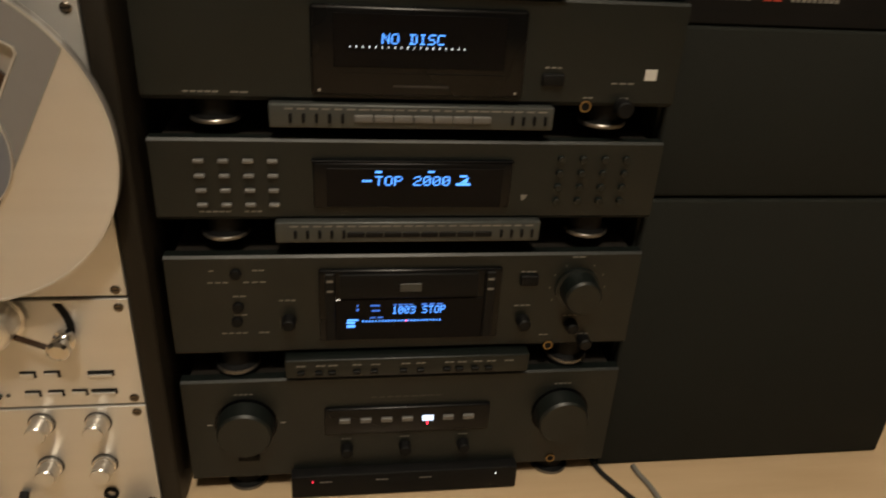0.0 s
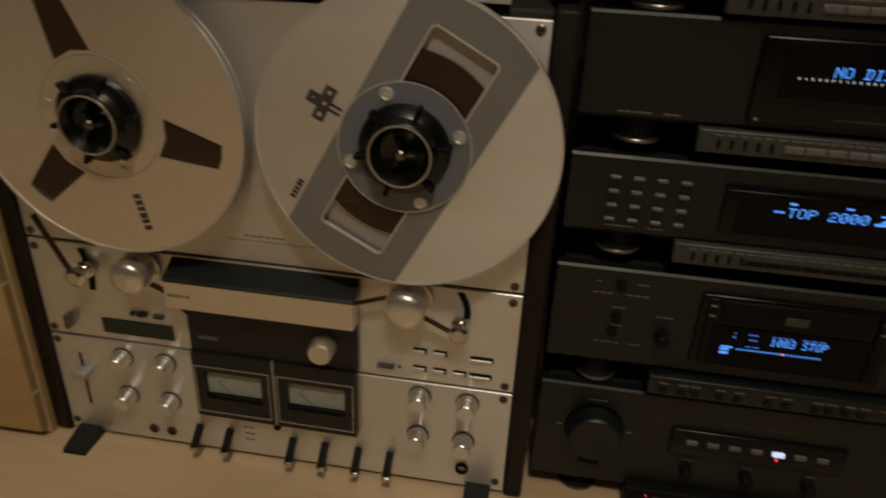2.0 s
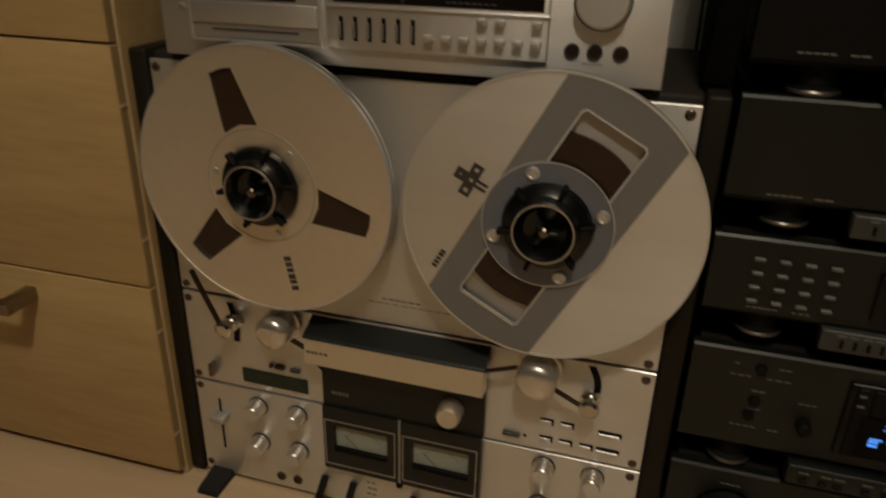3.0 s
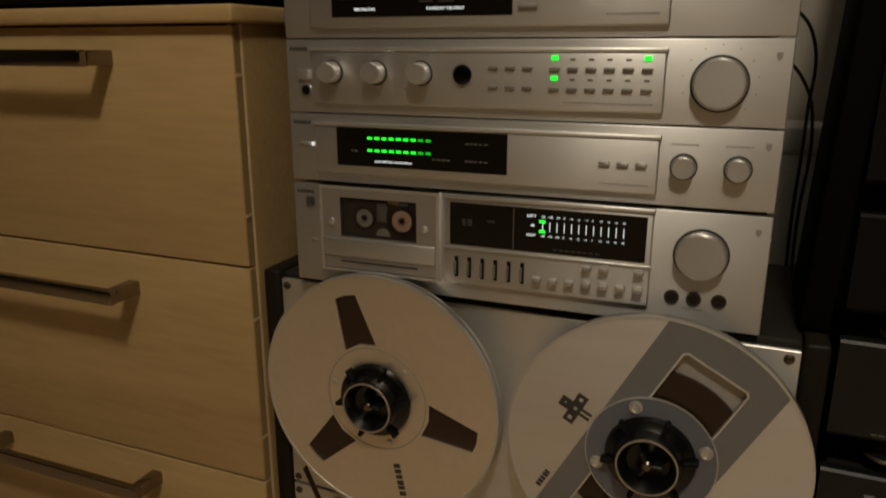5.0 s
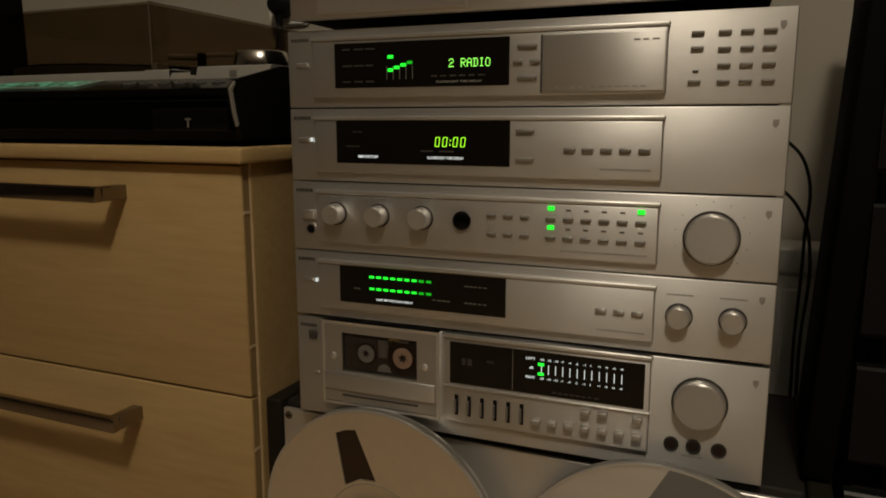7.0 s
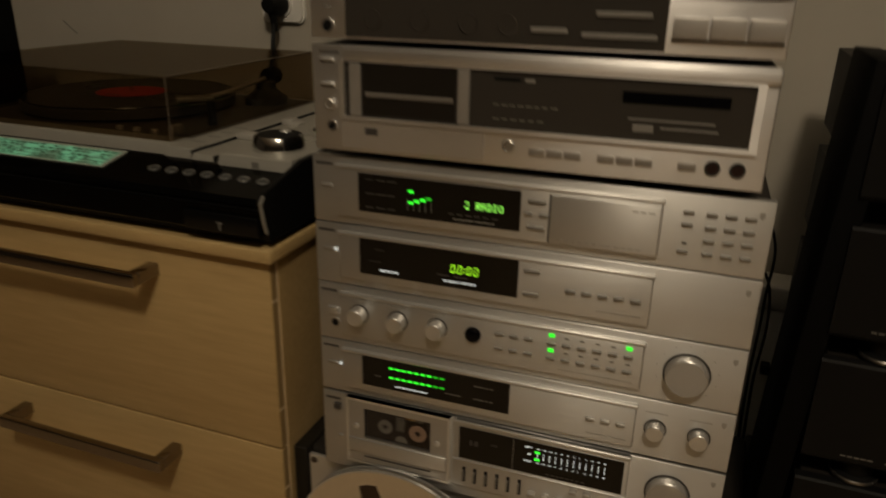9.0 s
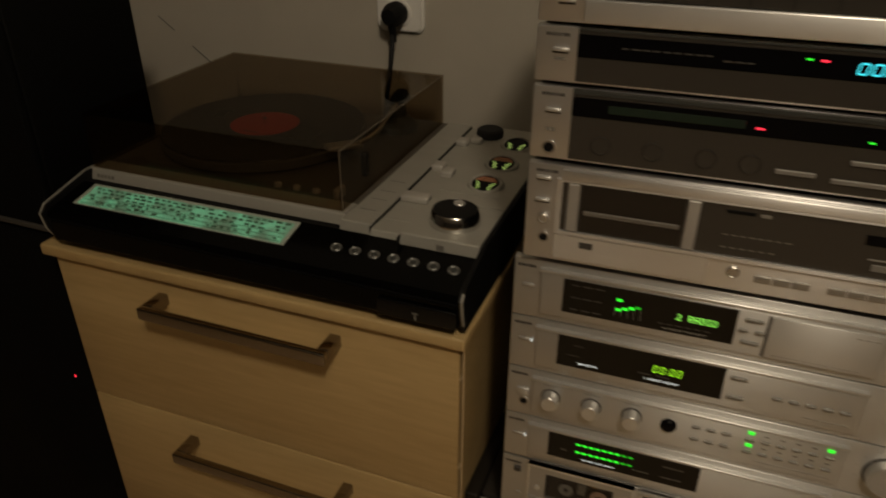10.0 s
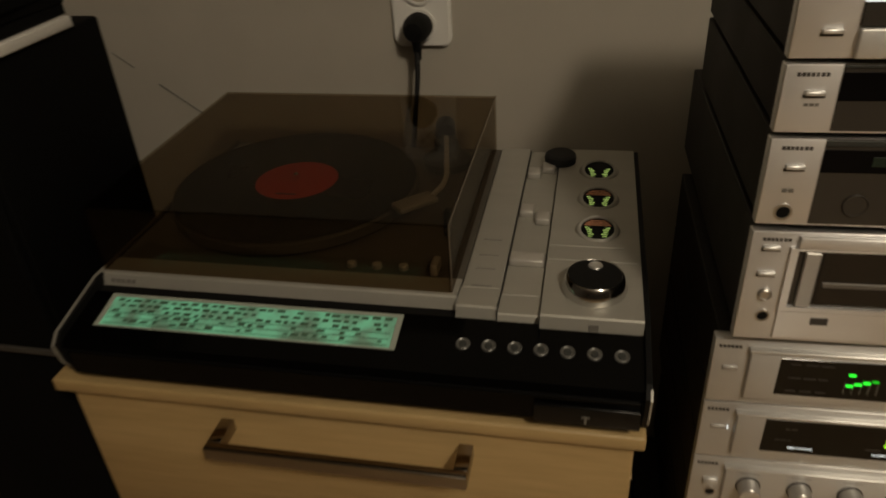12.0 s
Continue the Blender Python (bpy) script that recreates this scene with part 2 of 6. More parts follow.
CASSETTE = surface("clear_cassette_shell", (0.085, 0.072, 0.064), 0.18, 0.0, 0.4, 120)
PALE_HUB = surface("pale_grey_cassette_hub", (0.46, 0.45, 0.42), 0.4)
PINK = surface("pink_cassette_hub", (0.85, 0.58, 0.44), 0.4)
ROSE = surface("salmon_meter_band", (0.80, 0.36, 0.20), 0.4)
RED_JACK = surface("dark_red_socket", (0.022, 0.008, 0.006), 0.35)
BLUE_GLASS = surface("blue_display_window", (0.012, 0.045, 0.075), 0.12)
LED_BLUE = glow("blue_display_light", (0.10, 0.34, 1.0), 0.9)
LED_BLUE_SOFT = glow("dim_blue_display_light", (0.06, 0.18, 0.65), 0.5)
LED_WHITE = glow("white_indicator_light", (0.70, 0.80, 1.0), 0.8)
LED_GREEN = glow("green_display_light", (0.025, 0.95, 0.03), 1.5)
LED_GREEN_DIM = glow("fading_green_display_light", (0.02, 0.9, 0.02), 0.55)
LED_LIME = glow("lime_display_light", (0.36, 0.90, 0.02), 1.5)
LED_CYAN = glow("cyan_display_light", (0.05, 0.75, 0.85), 1.5)
LED_RED = glow("red_indicator_light", (1.0, 0.03, 0.06), 1.8)
LED_PALE = glow("pale_lit_print", (0.85, 0.87, 0.80), 1.0)
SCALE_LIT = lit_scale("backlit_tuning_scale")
SCALE_GREEN = glow("yellow_green_meter_light", (0.55, 0.75, 0.18), 0.6)


# ---- builders ----
def thing(name, at, label, category, group="", kind=""):
    ob = new(name)
    ob.empty_display_size = 0.02
    ob.location = at
    return tagged(ob, label, category, group, kind)


def part(name, bm, material, parent=None, label=""):
    """One mesh object, built in world places, under a thing or a part."""
    me = bpy.data.meshes.new(name)
    bmesh.ops.recalc_face_normals(bm, faces=bm.faces)
    bm.to_mesh(me)
    bm.free()
    me.materials.append(material)
    ob = new(name, me)
    if parent is not None:
        ob.parent = parent
        top = Vector(parent.location) if parent.parent is None else Vector((0, 0, 0))
        ob.matrix_parent_inverse = Matrix.Translation(-top)
    return tagged(ob, label)


def settle(ob, m):
    """Turns a thing with all its parts by m, given in world places."""
    ob.matrix_basis = m @ Matrix.Translation(ob.location)
    return ob


def smooth(bm, angle=35):
    bmesh.ops.recalc_face_normals(bm, faces=bm.faces)
    bm.normal_update()
    for f in bm.faces:
        f.smooth = True
    for e in bm.edges:
        if len(e.link_faces) == 2 and e.calc_face_angle(0) > radians(angle):
            e.smooth = False
    return bm


def block(x0, x1, y0, y1, z0, z1, bevel=0.0008, seg=1):
    bm = bmesh.new()
    m = Matrix.Translation(((x0 + x1) / 2, (y0 + y1) / 2, (z0 + z1) / 2)) @ Matrix.Diagonal((abs(x1 - x0), abs(y1 - y0), abs(z1 - z0), 1))
    bmesh.ops.create_cube(bm, size=1, matrix=m)
    if bevel:
        bmesh.ops.bevel(bm, geom=list(bm.edges), offset=min(bevel, 0.3 * min(abs(x1 - x0), abs(y1 - y0), abs(z1 - z0))), segments=seg, affect="EDGES", profile=0.5)
        if seg > 1:
            smooth(bm, 50)
    return bm


def turned(center, axis, profile, n=40, teeth=0, depth=0.0):
    """A solid of revolution. profile: (distance along axis, radius), axis 'y' or 'z'. teeth: knurling on the outside."""
    bm = bmesh.new()
    c, rings = Vector(center), []
    count = n if not teeth else teeth * 2
    for d, r in profile:
        ring = []
        for i in range(count):
            a = 2 * math.pi * i / count
            q = r - (depth if teeth and i % 2 and r > 0.6 * max(p[1] for p in profile) else 0.0)
            u, v = q * math.cos(a), q * math.sin(a)
            ring.append(bm.verts.new(c + (Vector((u, d, v)) if axis == "y" else Vector((u, v, d)) if axis == "z" else Vector((d, u, v)))))
        rings.append(ring)
    for a, b in zip(rings, rings[1:]):
        for i in range(count):
            bm.faces.new((a[i], a[(i + 1) % count], b[(i + 1) % count], b[i]))
    bm.faces.new(rings[0])
    bm.faces.new(rings[-1][::-1])
    return smooth(bm, 30)


def dial(x, z, y, r, depth, chamfer=0.0015, n=40, teeth=0, cut=0.0):
    """A knob that stands out of a front at y towards -y."""
    return turned((x, y, z), "y", [(0, r), (-depth + chamfer, r * 0.97), (-depth, r * 0.97 - chamfer), (-depth + 0.0004, max(r * 0.97 - 2 * chamfer, 0.0004)), (-depth + 0.0004, 0.0003)], n, teeth, cut)


def ring(x, z, y0, y1, r_out, r_in, n=40):
    bm = bmesh.new()
    rows = []
    for y, r in ((y1, r_out), (y0, r_out), (y0, r_in), (y1, r_in)):
        rows.append([bm.verts.new((x + r * math.cos(2 * math.pi * i / n), y, z + r * math.sin(2 * math.pi * i / n))) for i in range(n)])
    for a, b in zip(rows, rows[1:] + rows[:1]):
        for i in range(n):
            bm.faces.new((a[i], a[(i + 1) % n], b[(i + 1) % n], b[i]))
    return smooth(bm, 40)


def circle(x, z, r, n=64, start=0.0):
    return [(x + r * math.cos(start + 2 * math.pi * i / n), z + r * math.sin(start + 2 * math.pi * i / n)) for i in range(n)]


def rect(x0, x1, z0, z1, r=0.0, n=4):
    if r <= 0:
        return [(x0, z0), (x1, z0), (x1, z1), (x0, z1)]
    out = []
    for cx, cz, a in ((x1 - r, z0 + r, -90), (x1 - r, z1 - r, 0), (x0 + r, z1 - r, 90), (x0 + r, z0 + r, 180)):
        out += [(cx + r * math.cos(radians(a + 90 * i / n)), cz + r * math.sin(radians(a + 90 * i / n))) for i in range(n + 1)]
    return out


def plate(outer, holes, y0, y1, soft=False):
    """A flat sheet with openings that go through it, from y0 (front) to y1."""
    bm = bmesh.new()
    for loop in (outer, *holes):
        vs = [bm.verts.new((x, y1, z)) for x, z in loop]
        for a, b in zip(vs, vs[1:] + vs[:1]):
            bm.edges.new((a, b))
    bmesh.ops.triangle_fill(bm, edges=list(bm.edges), use_beauty=True)
    got = bmesh.ops.extrude_face_region(bm, geom=list(bm.faces))
    bmesh.ops.translate(bm, vec=(0, y0 - y1, 0), verts=[v for v in got["geom"] if isinstance(v, bmesh.types.BMVert)])
    return smooth(bm, 30) if soft else bm


def prism_x(profile, x0, x1):
    """A profile of (y, z) drawn out along x."""
    bm = bmesh.new()
    a = [bm.verts.new((x0, y, z)) for y, z in profile]
    b = [bm.verts.new((x1, y, z)) for y, z in profile]
    for i in range(len(a)):
        j = (i + 1) % len(a)
        bm.faces.new((a[i], a[j], b[j], b[i]))
    bm.faces.new(a[::-1])
    bm.faces.new(b)
    return bm


def joined(*meshes):
    out = bmesh.new()
    for bm in meshes:
        me = bpy.data.meshes.new("piece")
        bm.to_mesh(me)
        bm.free()
        out.from_mesh(me)
        bpy.data.meshes.remove(me)
    return out


def moved(bm, m):
    bm.transform(m)
    return bm


def words(name, text, x, y, z, height, material, parent, width=None, slant=0.0, m=None, space=1.0):
    """Lettering flat on a front at y, from x at its left end and z at its foot."""
    c = bpy.data.curves.new(name, "FONT")
    c.body, c.size, c.shear, c.extrude, c.resolution_u, c.space_character, c.offset = text, height / 0.72, slant, 0.0001, 2, space, height * 0.012
    ob = bpy.data.objects.new(name, c)
    scene.collection.objects.link(ob)
    dg = bpy.context.evaluated_depsgraph_get()
    me = bpy.data.meshes.new_from_object(ob.evaluated_get(dg))
    bpy.data.objects.remove(ob)
    bm = bmesh.new()
    bm.from_mesh(me)
    bpy.data.meshes.remove(me)
    xs = [v.co.x for v in bm.verts]
    k = width / (max(xs) - min(xs)) if width else 1.0
    bm.transform(Matrix.Diagonal((k, 1, 1, 1)) @ Matrix.Translation((-min(xs), 0, 0)))
    bm.transform(m if m is not None else Matrix.Translation((x, y, z)) @ Matrix.Rotation(radians(90), 4, "X"))
    return part(name, bm, material, parent)


DOTS = {"N": "10001 11001 10101 10101 10011 10001 10001", "O": "01110 10001 10001 10001 10001 10001 01110", "D": "11110 01001 01001 01001 01001 01001 11110", "I": "01110 00100 00100 00100 00100 00100 01110",
        "S": "01111 10000 10000 01110 00001 00001 11110", "C": "01111 10000 10000 10000 10000 10000 01111", "T": "11111 00100 00100 00100 00100 00100 00100", "P": "11110 10001 10001 11110 10000 10000 10000",
        "R": "11110 10001 10001 11110 10100 10010 10001", "A": "01110 10001 10001 11111 10001 10001 10001", "0": "01110 10001 10011 10101 11001 10001 01110", "1": "00100 01100 00100 00100 00100 00100 01110",
        "2": "01110 10001 00001 00110 01000 10000 11111", "3": "11110 00001 00001 01110 00001 00001 11110"}


def dotted(name, text, x, y, z, height, width, material, parent, slant=0.0):
    """Display lettering of small lit cells, five by seven to a letter."""
    cell, pitch = height / 7, width / (len(text) - 0.17)
    step = pitch * 0.83 / 5
    for i, ch in enumerate(text):
        if ch == " ":
            continue
        cells = []
        for r, row in enumerate(DOTS[ch].split()):
            for c, on in enumerate(row):
                if on == "1":
                    zz = z + height - (r + 1) * cell
                    xx = x + i * pitch + c * step + slant * (zz - z)
                    cells.append(block(xx, xx + step * 0.86, y - 0.0002, y + 0.0002, zz + cell * 0.08, zz + cell * 0.90, 0))
        part(name, joined(*cells), material, parent)


def clock_digit(name, x, y, z, w, h, material, parent, slant=0.12):
    """A nought of six lit strokes."""
    s = w * 0.17
    strokes = [(s * 0.7, w - s * 0.7, h - s, h), (s * 0.7, w - s * 0.7, 0, s)] + [(u, u + s, v0, v1) for u in (0, w - s) for v0, v1 in ((s * 0.6, h / 2 - s * 0.2), (h / 2 + s * 0.2, h - s * 0.6))]
    lean = Matrix(((1, 0, slant, x), (0, 1, 0, y), (0, 0, 1, z), (0, 0, 0, 1)))
    return part(name, moved(joined(*[block(a0, a1, -0.0002, 0.0002, v0, v1, 0) for a0, a1, v0, v1 in strokes]), lean), material, parent)


def bars(x0, x1, y, z, h, n=4, seed=0):
    """Print that cannot be read: a row of short bars."""
    rnd, out, x = random.Random(seed), [], x0
    step = (x1 - x0) / n
    for i in range(n):
        w = step * rnd.uniform(0.62, 0.86)
        out.append(block(x0 + i * step, x0 + i * step + w, y - 0.0002, y + 0.0003, z, z + h, 0))
    return joined(*out)


def prints(name, parent, material, *rows):
    """One small printed mark after another: x0, x1, y, z, height, bars, seed."""
    for row in rows:
        part(name, bars(*row), material, parent)


def tube(name, points, radius, material, parent=None, label=""):
    """A round cable or wire through points."""
    c = bpy.data.curves.new(name, "CURVE")
    c.dimensions, c.bevel_depth, c.bevel_resolution, c.resolution_u, c.use_fill_caps = "3D", radius, 3, 8, True
    s = c.splines.new("BEZIER")
    s.bezier_points.add(len(points) - 1)
    for b, p in zip(s.bezier_points, points):
        b.co, b.handle_left_type, b.handle_right_type = p, "AUTO", "AUTO"
    ob = bpy.data.objects.new(name, c)
    scene.collection.objects.link(ob)
    me = bpy.data.meshes.new_from_object(ob.evaluated_get(bpy.context.evaluated_depsgraph_get()))
    bpy.data.objects.remove(ob)
    bm = bmesh.new()
    bm.from_mesh(me)
    bpy.data.meshes.remove(me)
    return part(name, smooth(bm, 60), material, parent, label)


# ---- the room ----
WALL = 0.478
tagged(part("floor", block(-3.2, 4.2, -6.4, WALL + 0.1, FLOOR - 0.1, FLOOR, 0), LAMINATE), "pale wood-look floor, worn and matt", "floor", kind="structure")
tagged(part("wall_north", block(-3.2, 4.2, WALL, WALL + 0.12, FLOOR, 2.55, 0), PLASTER), "off-white painted wall behind the equipment", "wall", kind="structure")
# unseen closing walls and ceiling, kept dark so that less light bounces
tagged(part("wall_south", block(-3.2, 4.2, -6.52, -6.4, FLOOR, 2.55, 0), SIDE_WALL), "unseen wall, darkened to cut bounced light", "wall", kind="structure")
tagged(part("wall_west", block(-3.32, -3.2, -6.52, WALL + 0.12, FLOOR, 2.55, 0), SIDE_WALL), "unseen wall, darkened to cut bounced light", "wall", kind="structure")
tagged(part("wall_east", block(4.2, 4.32, -6.52, WALL + 0.12, FLOOR, 2.55, 0), SIDE_WALL), "unseen wall, darkened to cut bounced light", "wall", kind="structure")
tagged(part("ceiling", block(-3.32, 4.32, -6.52, WALL + 0.12, 2.55, 2.65, 0), CEILING), "unseen ceiling, greyed to cut bounced light", "ceiling", kind="structure")

radiator = thing("radiator", (0.05, WALL, 0.35), "white enamelled panel radiator low on the wall", "radiator")
part("top_rail", block(-0.30, 0.42, WALL - 0.075, WALL - 0.015, 0.565, 0.605, 0.008, 3), RADIATOR, radiator)
part("panel", block(-0.30, 0.42, WALL - 0.07, WALL - 0.02, 0.12, 0.57, 0.004, 2), RADIATOR, radiator)
for i in range(15):
    x = -0.28 + i * 0.048
    part("fin", block(x, x + 0.026, WALL - 0.078, WALL - 0.068, 0.14, 0.55, 0.004, 2), RADIATOR, radiator)
part("bracket", block(-0.006, 0.006, WALL - 0.085, WALL - 0.07, 0.47, 0.485, 0.001), BLACK_MATT, radiator)

def rounded(x0, x1, z0, z1, r, steps=6):
    """The outline of a plate with round corners."""
    corners = ((x1 - r, z1 - r, 0), (x0 + r, z1 - r, 90), (x0 + r, z0 + r, 180), (x1 - r, z0 + r, 270))
    return [(cx + r * math.cos(radians(a + 90 * i / steps)), cz + r * math.sin(radians(a + 90 * i / steps))) for cx, cz, a in corners for i in range(steps + 1)]


socket = thing("wall_socket", (-0.830, WALL, 0.976), "white double wall socket with one free outlet", "socket")
part("plate", plate(rounded(-0.871, -0.788, 0.920, 1.036, 0.014), [], WALL - 0.006, WALL - 0.0005), SOCKET, socket)
part("plate_rim", plate(rounded(-0.868, -0.791, 0.923, 1.033, 0.012), [], WALL - 0.0102, WALL - 0.0058), SOCKET, socket)
for z in (0.951, 1.000):
    part("outlet_rim", ring(-0.830, z, WALL - 0.014, WALL - 0.009, 0.0215, 0.0180), SOCKET, socket)
    part("outlet_well", turned((-0.830, WALL - 0.0102, z), "y", [(0, 0.0178), (-0.0006, 0.0178)], 32), PLASTER, socket)
    for dx in (-0.0085, 0.0085):
        part("contact_hole", turned((-0.830 + dx, WALL - 0.0112, z + 0.001), "y", [(0, 0.0026), (-0.0004, 0.0026)], 16), BLACK_MATT, socket)
    part("earth_pin", turned((-0.830, WALL - 0.0112, z - 0.010), "y", [(0, 0.0022), (-0.0004, 0.0022)], 12), BLACK_MATT, socket)

plug = thing("power_plug", (-0.832, WALL - 0.02, 0.951), "black round power plug with its cable hanging behind the dust cover", "plug")
part("plug_body", turned((-0.832, WALL - 0.0145, 0.951), "y", [(0, 0.019), (-0.014, 0.0195), (-0.026, 0.016), (-0.034, 0.012), (-0.035, 0.001)], 28), BLACK_MATT, plug)
part("strain_relief", moved(turned((0, 0, 0), "z", [(0, 0.007), (-0.02, 0.006), (-0.034, 0.0045), (-0.035, 0.001)], 16), Matrix.Translation((-0.832, WALL - 0.036, 0.942)) @ Matrix.Rotation(radians(12), 4, "X")), BLACK_MATT, plug)
tube("cable", [(-0.832, WALL - 0.034, 0.924), (-0.833, WALL - 0.038, 0.885), (-0.838, WALL - 0.042, 0.84), (-0.845, WALL - 0.045, 0.78), (-0.85, WALL - 0.04, 0.70)], 0.0036, RUBBER, plug)

for z0, z1, w in ((0, 0.040, 0.0006), (0.085, 0.17, 0.0008)):
    crack = tagged(part("wall_crack", block(-w, w, WALL - 0.0015, WALL + 0.002, z0, z1, 0), PRINT_GREY), "thin broken dark crack in the wall paint", "crack", "cracks in the wall")
    crack.data.transform(Matrix.Translation((-1.335, 0, 0.905)) @ Matrix.Rotation(radians(126), 4, "Y"))


# ---- drawer cabinet, set at a slight angle to the wall ----
CAB_L, CAB_R, FRONT = -1.100, -0.5290, -0.0300
ASKEW = Matrix.Translation((-0.521, -0.04, 0)) @ Matrix.Rotation(radians(0.8), 4, "Z") @ Matrix.Translation((0.521, 0.04, 0))
cabinet = thing("drawer_cabinet", (-0.81, 0.2, FLOOR), "pale beech-veneer chest with three deep drawers", "cabinet")
part("top", block(CAB_L - 0.010, CAB_R + 0.007, -0.052, 0.42, 0.7190, 0.7350, 0.003, 3), BEECH, cabinet)
for x in (CAB_L, CAB_R - 0.018):
    part("side_panel", block(x, x + 0.018, FRONT + 0.0012, 0.41, FLOOR + 0.001, 0.7185, 0.0008), BEECH, cabinet)
part("edge_strip", block(CAB_R - 0.0090, CAB_R - 0.0002, FRONT, FRONT + 0.0010, FLOOR + 0.002, 0.718, 0.0003), BEECH_EDGE, cabinet, "paler beech edge strip")
part("back_panel", block(CAB_L + 0.018, CAB_R - 0.018, 0.395, 0.405, 0.0, 0.7185, 0), BEECH, cabinet)
part("plinth", block(CAB_L + 0.018, CAB_R - 0.018, 0.02, 0.035, FLOOR + 0.001, 0.05, 0.0005), BEECH, cabinet)
for z0, z1, hz in ((0.4850, 0.7165, 0.6870), (0.2410, 0.4823, 0.4450), (0.0000, 0.2383, 0.2100)):
    drawer = part("drawer", block(CAB_L + 0.002, CAB_R - 0.0022, -0.0415, FRONT - 0.0008, z0, z1, 0.0010, 2), BEECH, cabinet)
    part("edge_band", block(CAB_R - 0.0023, CAB_R - 0.0015, -0.0400, FRONT - 0.0010, z0 + 0.001, z1 - 0.001, 0), BEECH_BAND, drawer, "darker brown edge band")
    grip = part("handle", joined(
        block(-0.936, -0.677, -0.083, -0.073, hz - 0.008, hz + 0.008, 0.0015, 2),
        block(-0.936, -0.922, -0.0735, -0.0405, hz - 0.0075, hz + 0.0075, 0.0012, 2),
        block(-0.691, -0.677, -0.0735, -0.0405, hz - 0.0075, hz + 0.0075, 0.0012, 2)), POLISHED, drawer, "square polished nickel bar handle")
    part("drawer_box", block(CAB_L + 0.03, CAB_R - 0.03, FRONT - 0.0006, 0.38, z0 + 0.02, z1 - 0.03, 0), BEECH, drawer)
    for dz in (0.05, 0.185):
        part("edge_tab", block(CAB_R - 0.0020, CAB_R - 0.0005, -0.0405, FRONT - 0.0012, z0 + dz, z0 + dz + 0.003, 0.0003), BEECH_EDGE, drawer)
settle(cabinet, ASKEW)


# ---- turntable with built-in receiver, on the cabinet ----
TT_L, TT_R, TOPZ, TTB = -1.080, -0.524, 0.814, 0.735
player = thing("record_player", (-0.80, 0.18, TTB), "silver and black turntable with built-in radio receiver, lit green tuning scale", "turntable")
part("base", prism_x([(-0.040, TTB + 0.005), (0.372, TTB + 0.005), (0.372, 0.800), (0.010, 0.800), (-0.048, 0.786), (-0.053, 0.778)], TT_L + 0.004, TT_R - 0.004), BLACK_MATT, player)
for x in (TT_L + 0.04, TT_R - 0.06):
    for y in (0.0, 0.33):
        part("foot", turned((x, y, TTB), "z", [(0, 0.012), (0.006, 0.012)], 20), RUBBER, player)


def cheek(x0, x1):
    return prism_x([(-0.046, TTB + 0.008), (0.374, TTB + 0.008), (0.374, 0.8135), (0.022, 0.8135), (-0.050, 0.797), (-0.060, 0.788), (-0.056, 0.766)], x0, x1)


def cheek_trim(x0, x1):
    """The bright edge that runs round the front of an end cheek; on the free end only up the nose."""
    if x0 > -1:
        return prism_x([(-0.0535, 0.7540), (-0.0575, 0.766), (-0.0615, 0.788), (-0.0545, 0.7950), (-0.0530, 0.7930), (-0.0580, 0.7870), (-0.0540, 0.7670), (-0.0505, 0.7560)], x0, x1)
    out = [(-0.044, TTB + 0.007), (-0.0575, 0.766), (-0.0615, 0.788), (-0.0510, 0.7985), (0.022, 0.8152), (0.374, 0.8152)]
    inn = [(0.374, 0.8125), (0.0225, 0.8125), (-0.0495, 0.7960), (-0.0580, 0.7870), (-0.0540, 0.7670), (-0.0410, TTB + 0.009)]
    return prism_x(out + inn, x0, x1)


for x in (TT_L - 0.001, TT_R - 0.004):
    side = part("end_cheek", cheek(x, x + 0.005), BLACK_MATT, player)
    part("cheek_edge", cheek_trim(*((x - 0.0006, x + 0.0014) if x < -1 else (x + 0.0036, x + 0.0056))), PLAYER_SILVER, side, "thin bright metal edge")
part("front_glass", prism_x([(0.012, 0.8005), (0.012, 0.8035), (-0.052, 0.7895), (-0.056, 0.783)], TT_L + 0.0045, TT_R - 0.0045), GLASS_DEEP, player, "glossy black sloping front panel")

SLOPE = Matrix.Translation((0, 0.012, 0.8036)) @ Matrix.Rotation(math.atan2(0.014, 0.064), 4, "X")


def on_slope(bm):
    """From a flat layout (x, distance down the slope as -y, height as z) to the sloping front."""
    return moved(bm, SLOPE)


part("tuning_scale", on_slope(block(-1.050, -0.751, -0.0435, -0.006, 0.0003, 0.0012, 0.0003)), SCALE_LIT, player, "backlit green tuning scale")
# rows of station names printed over it, shifted row by row
for row in range(5):
    rnd, x = random.Random(40 + row), -1.043 + 0.006 * (row % 2)
    while x < -0.764:
        w = rnd.uniform(0.0040, 0.0085)
        if rnd.random() < (0.86 if row > 1 else 0.55):
            y = -0.0385 + row * 0.0066 + rnd.uniform(-0.0006, 0.0006)
            part("station_name", on_slope(block(x, min(x + w, -0.757), y, y + rnd.uniform(0.0026, 0.0040), 0.0011, 0.0014, 0)), STATION_PRINT, player)
        x += w + rnd.uniform(0.0022, 0.0052)
for y in (-0.0405, -0.0338, -0.0272):
    part("scale_line", on_slope(block(-1.046, -0.756, y, y + 0.0007, 0.0011, 0.0014, 0)), STATION_PRINT, player)
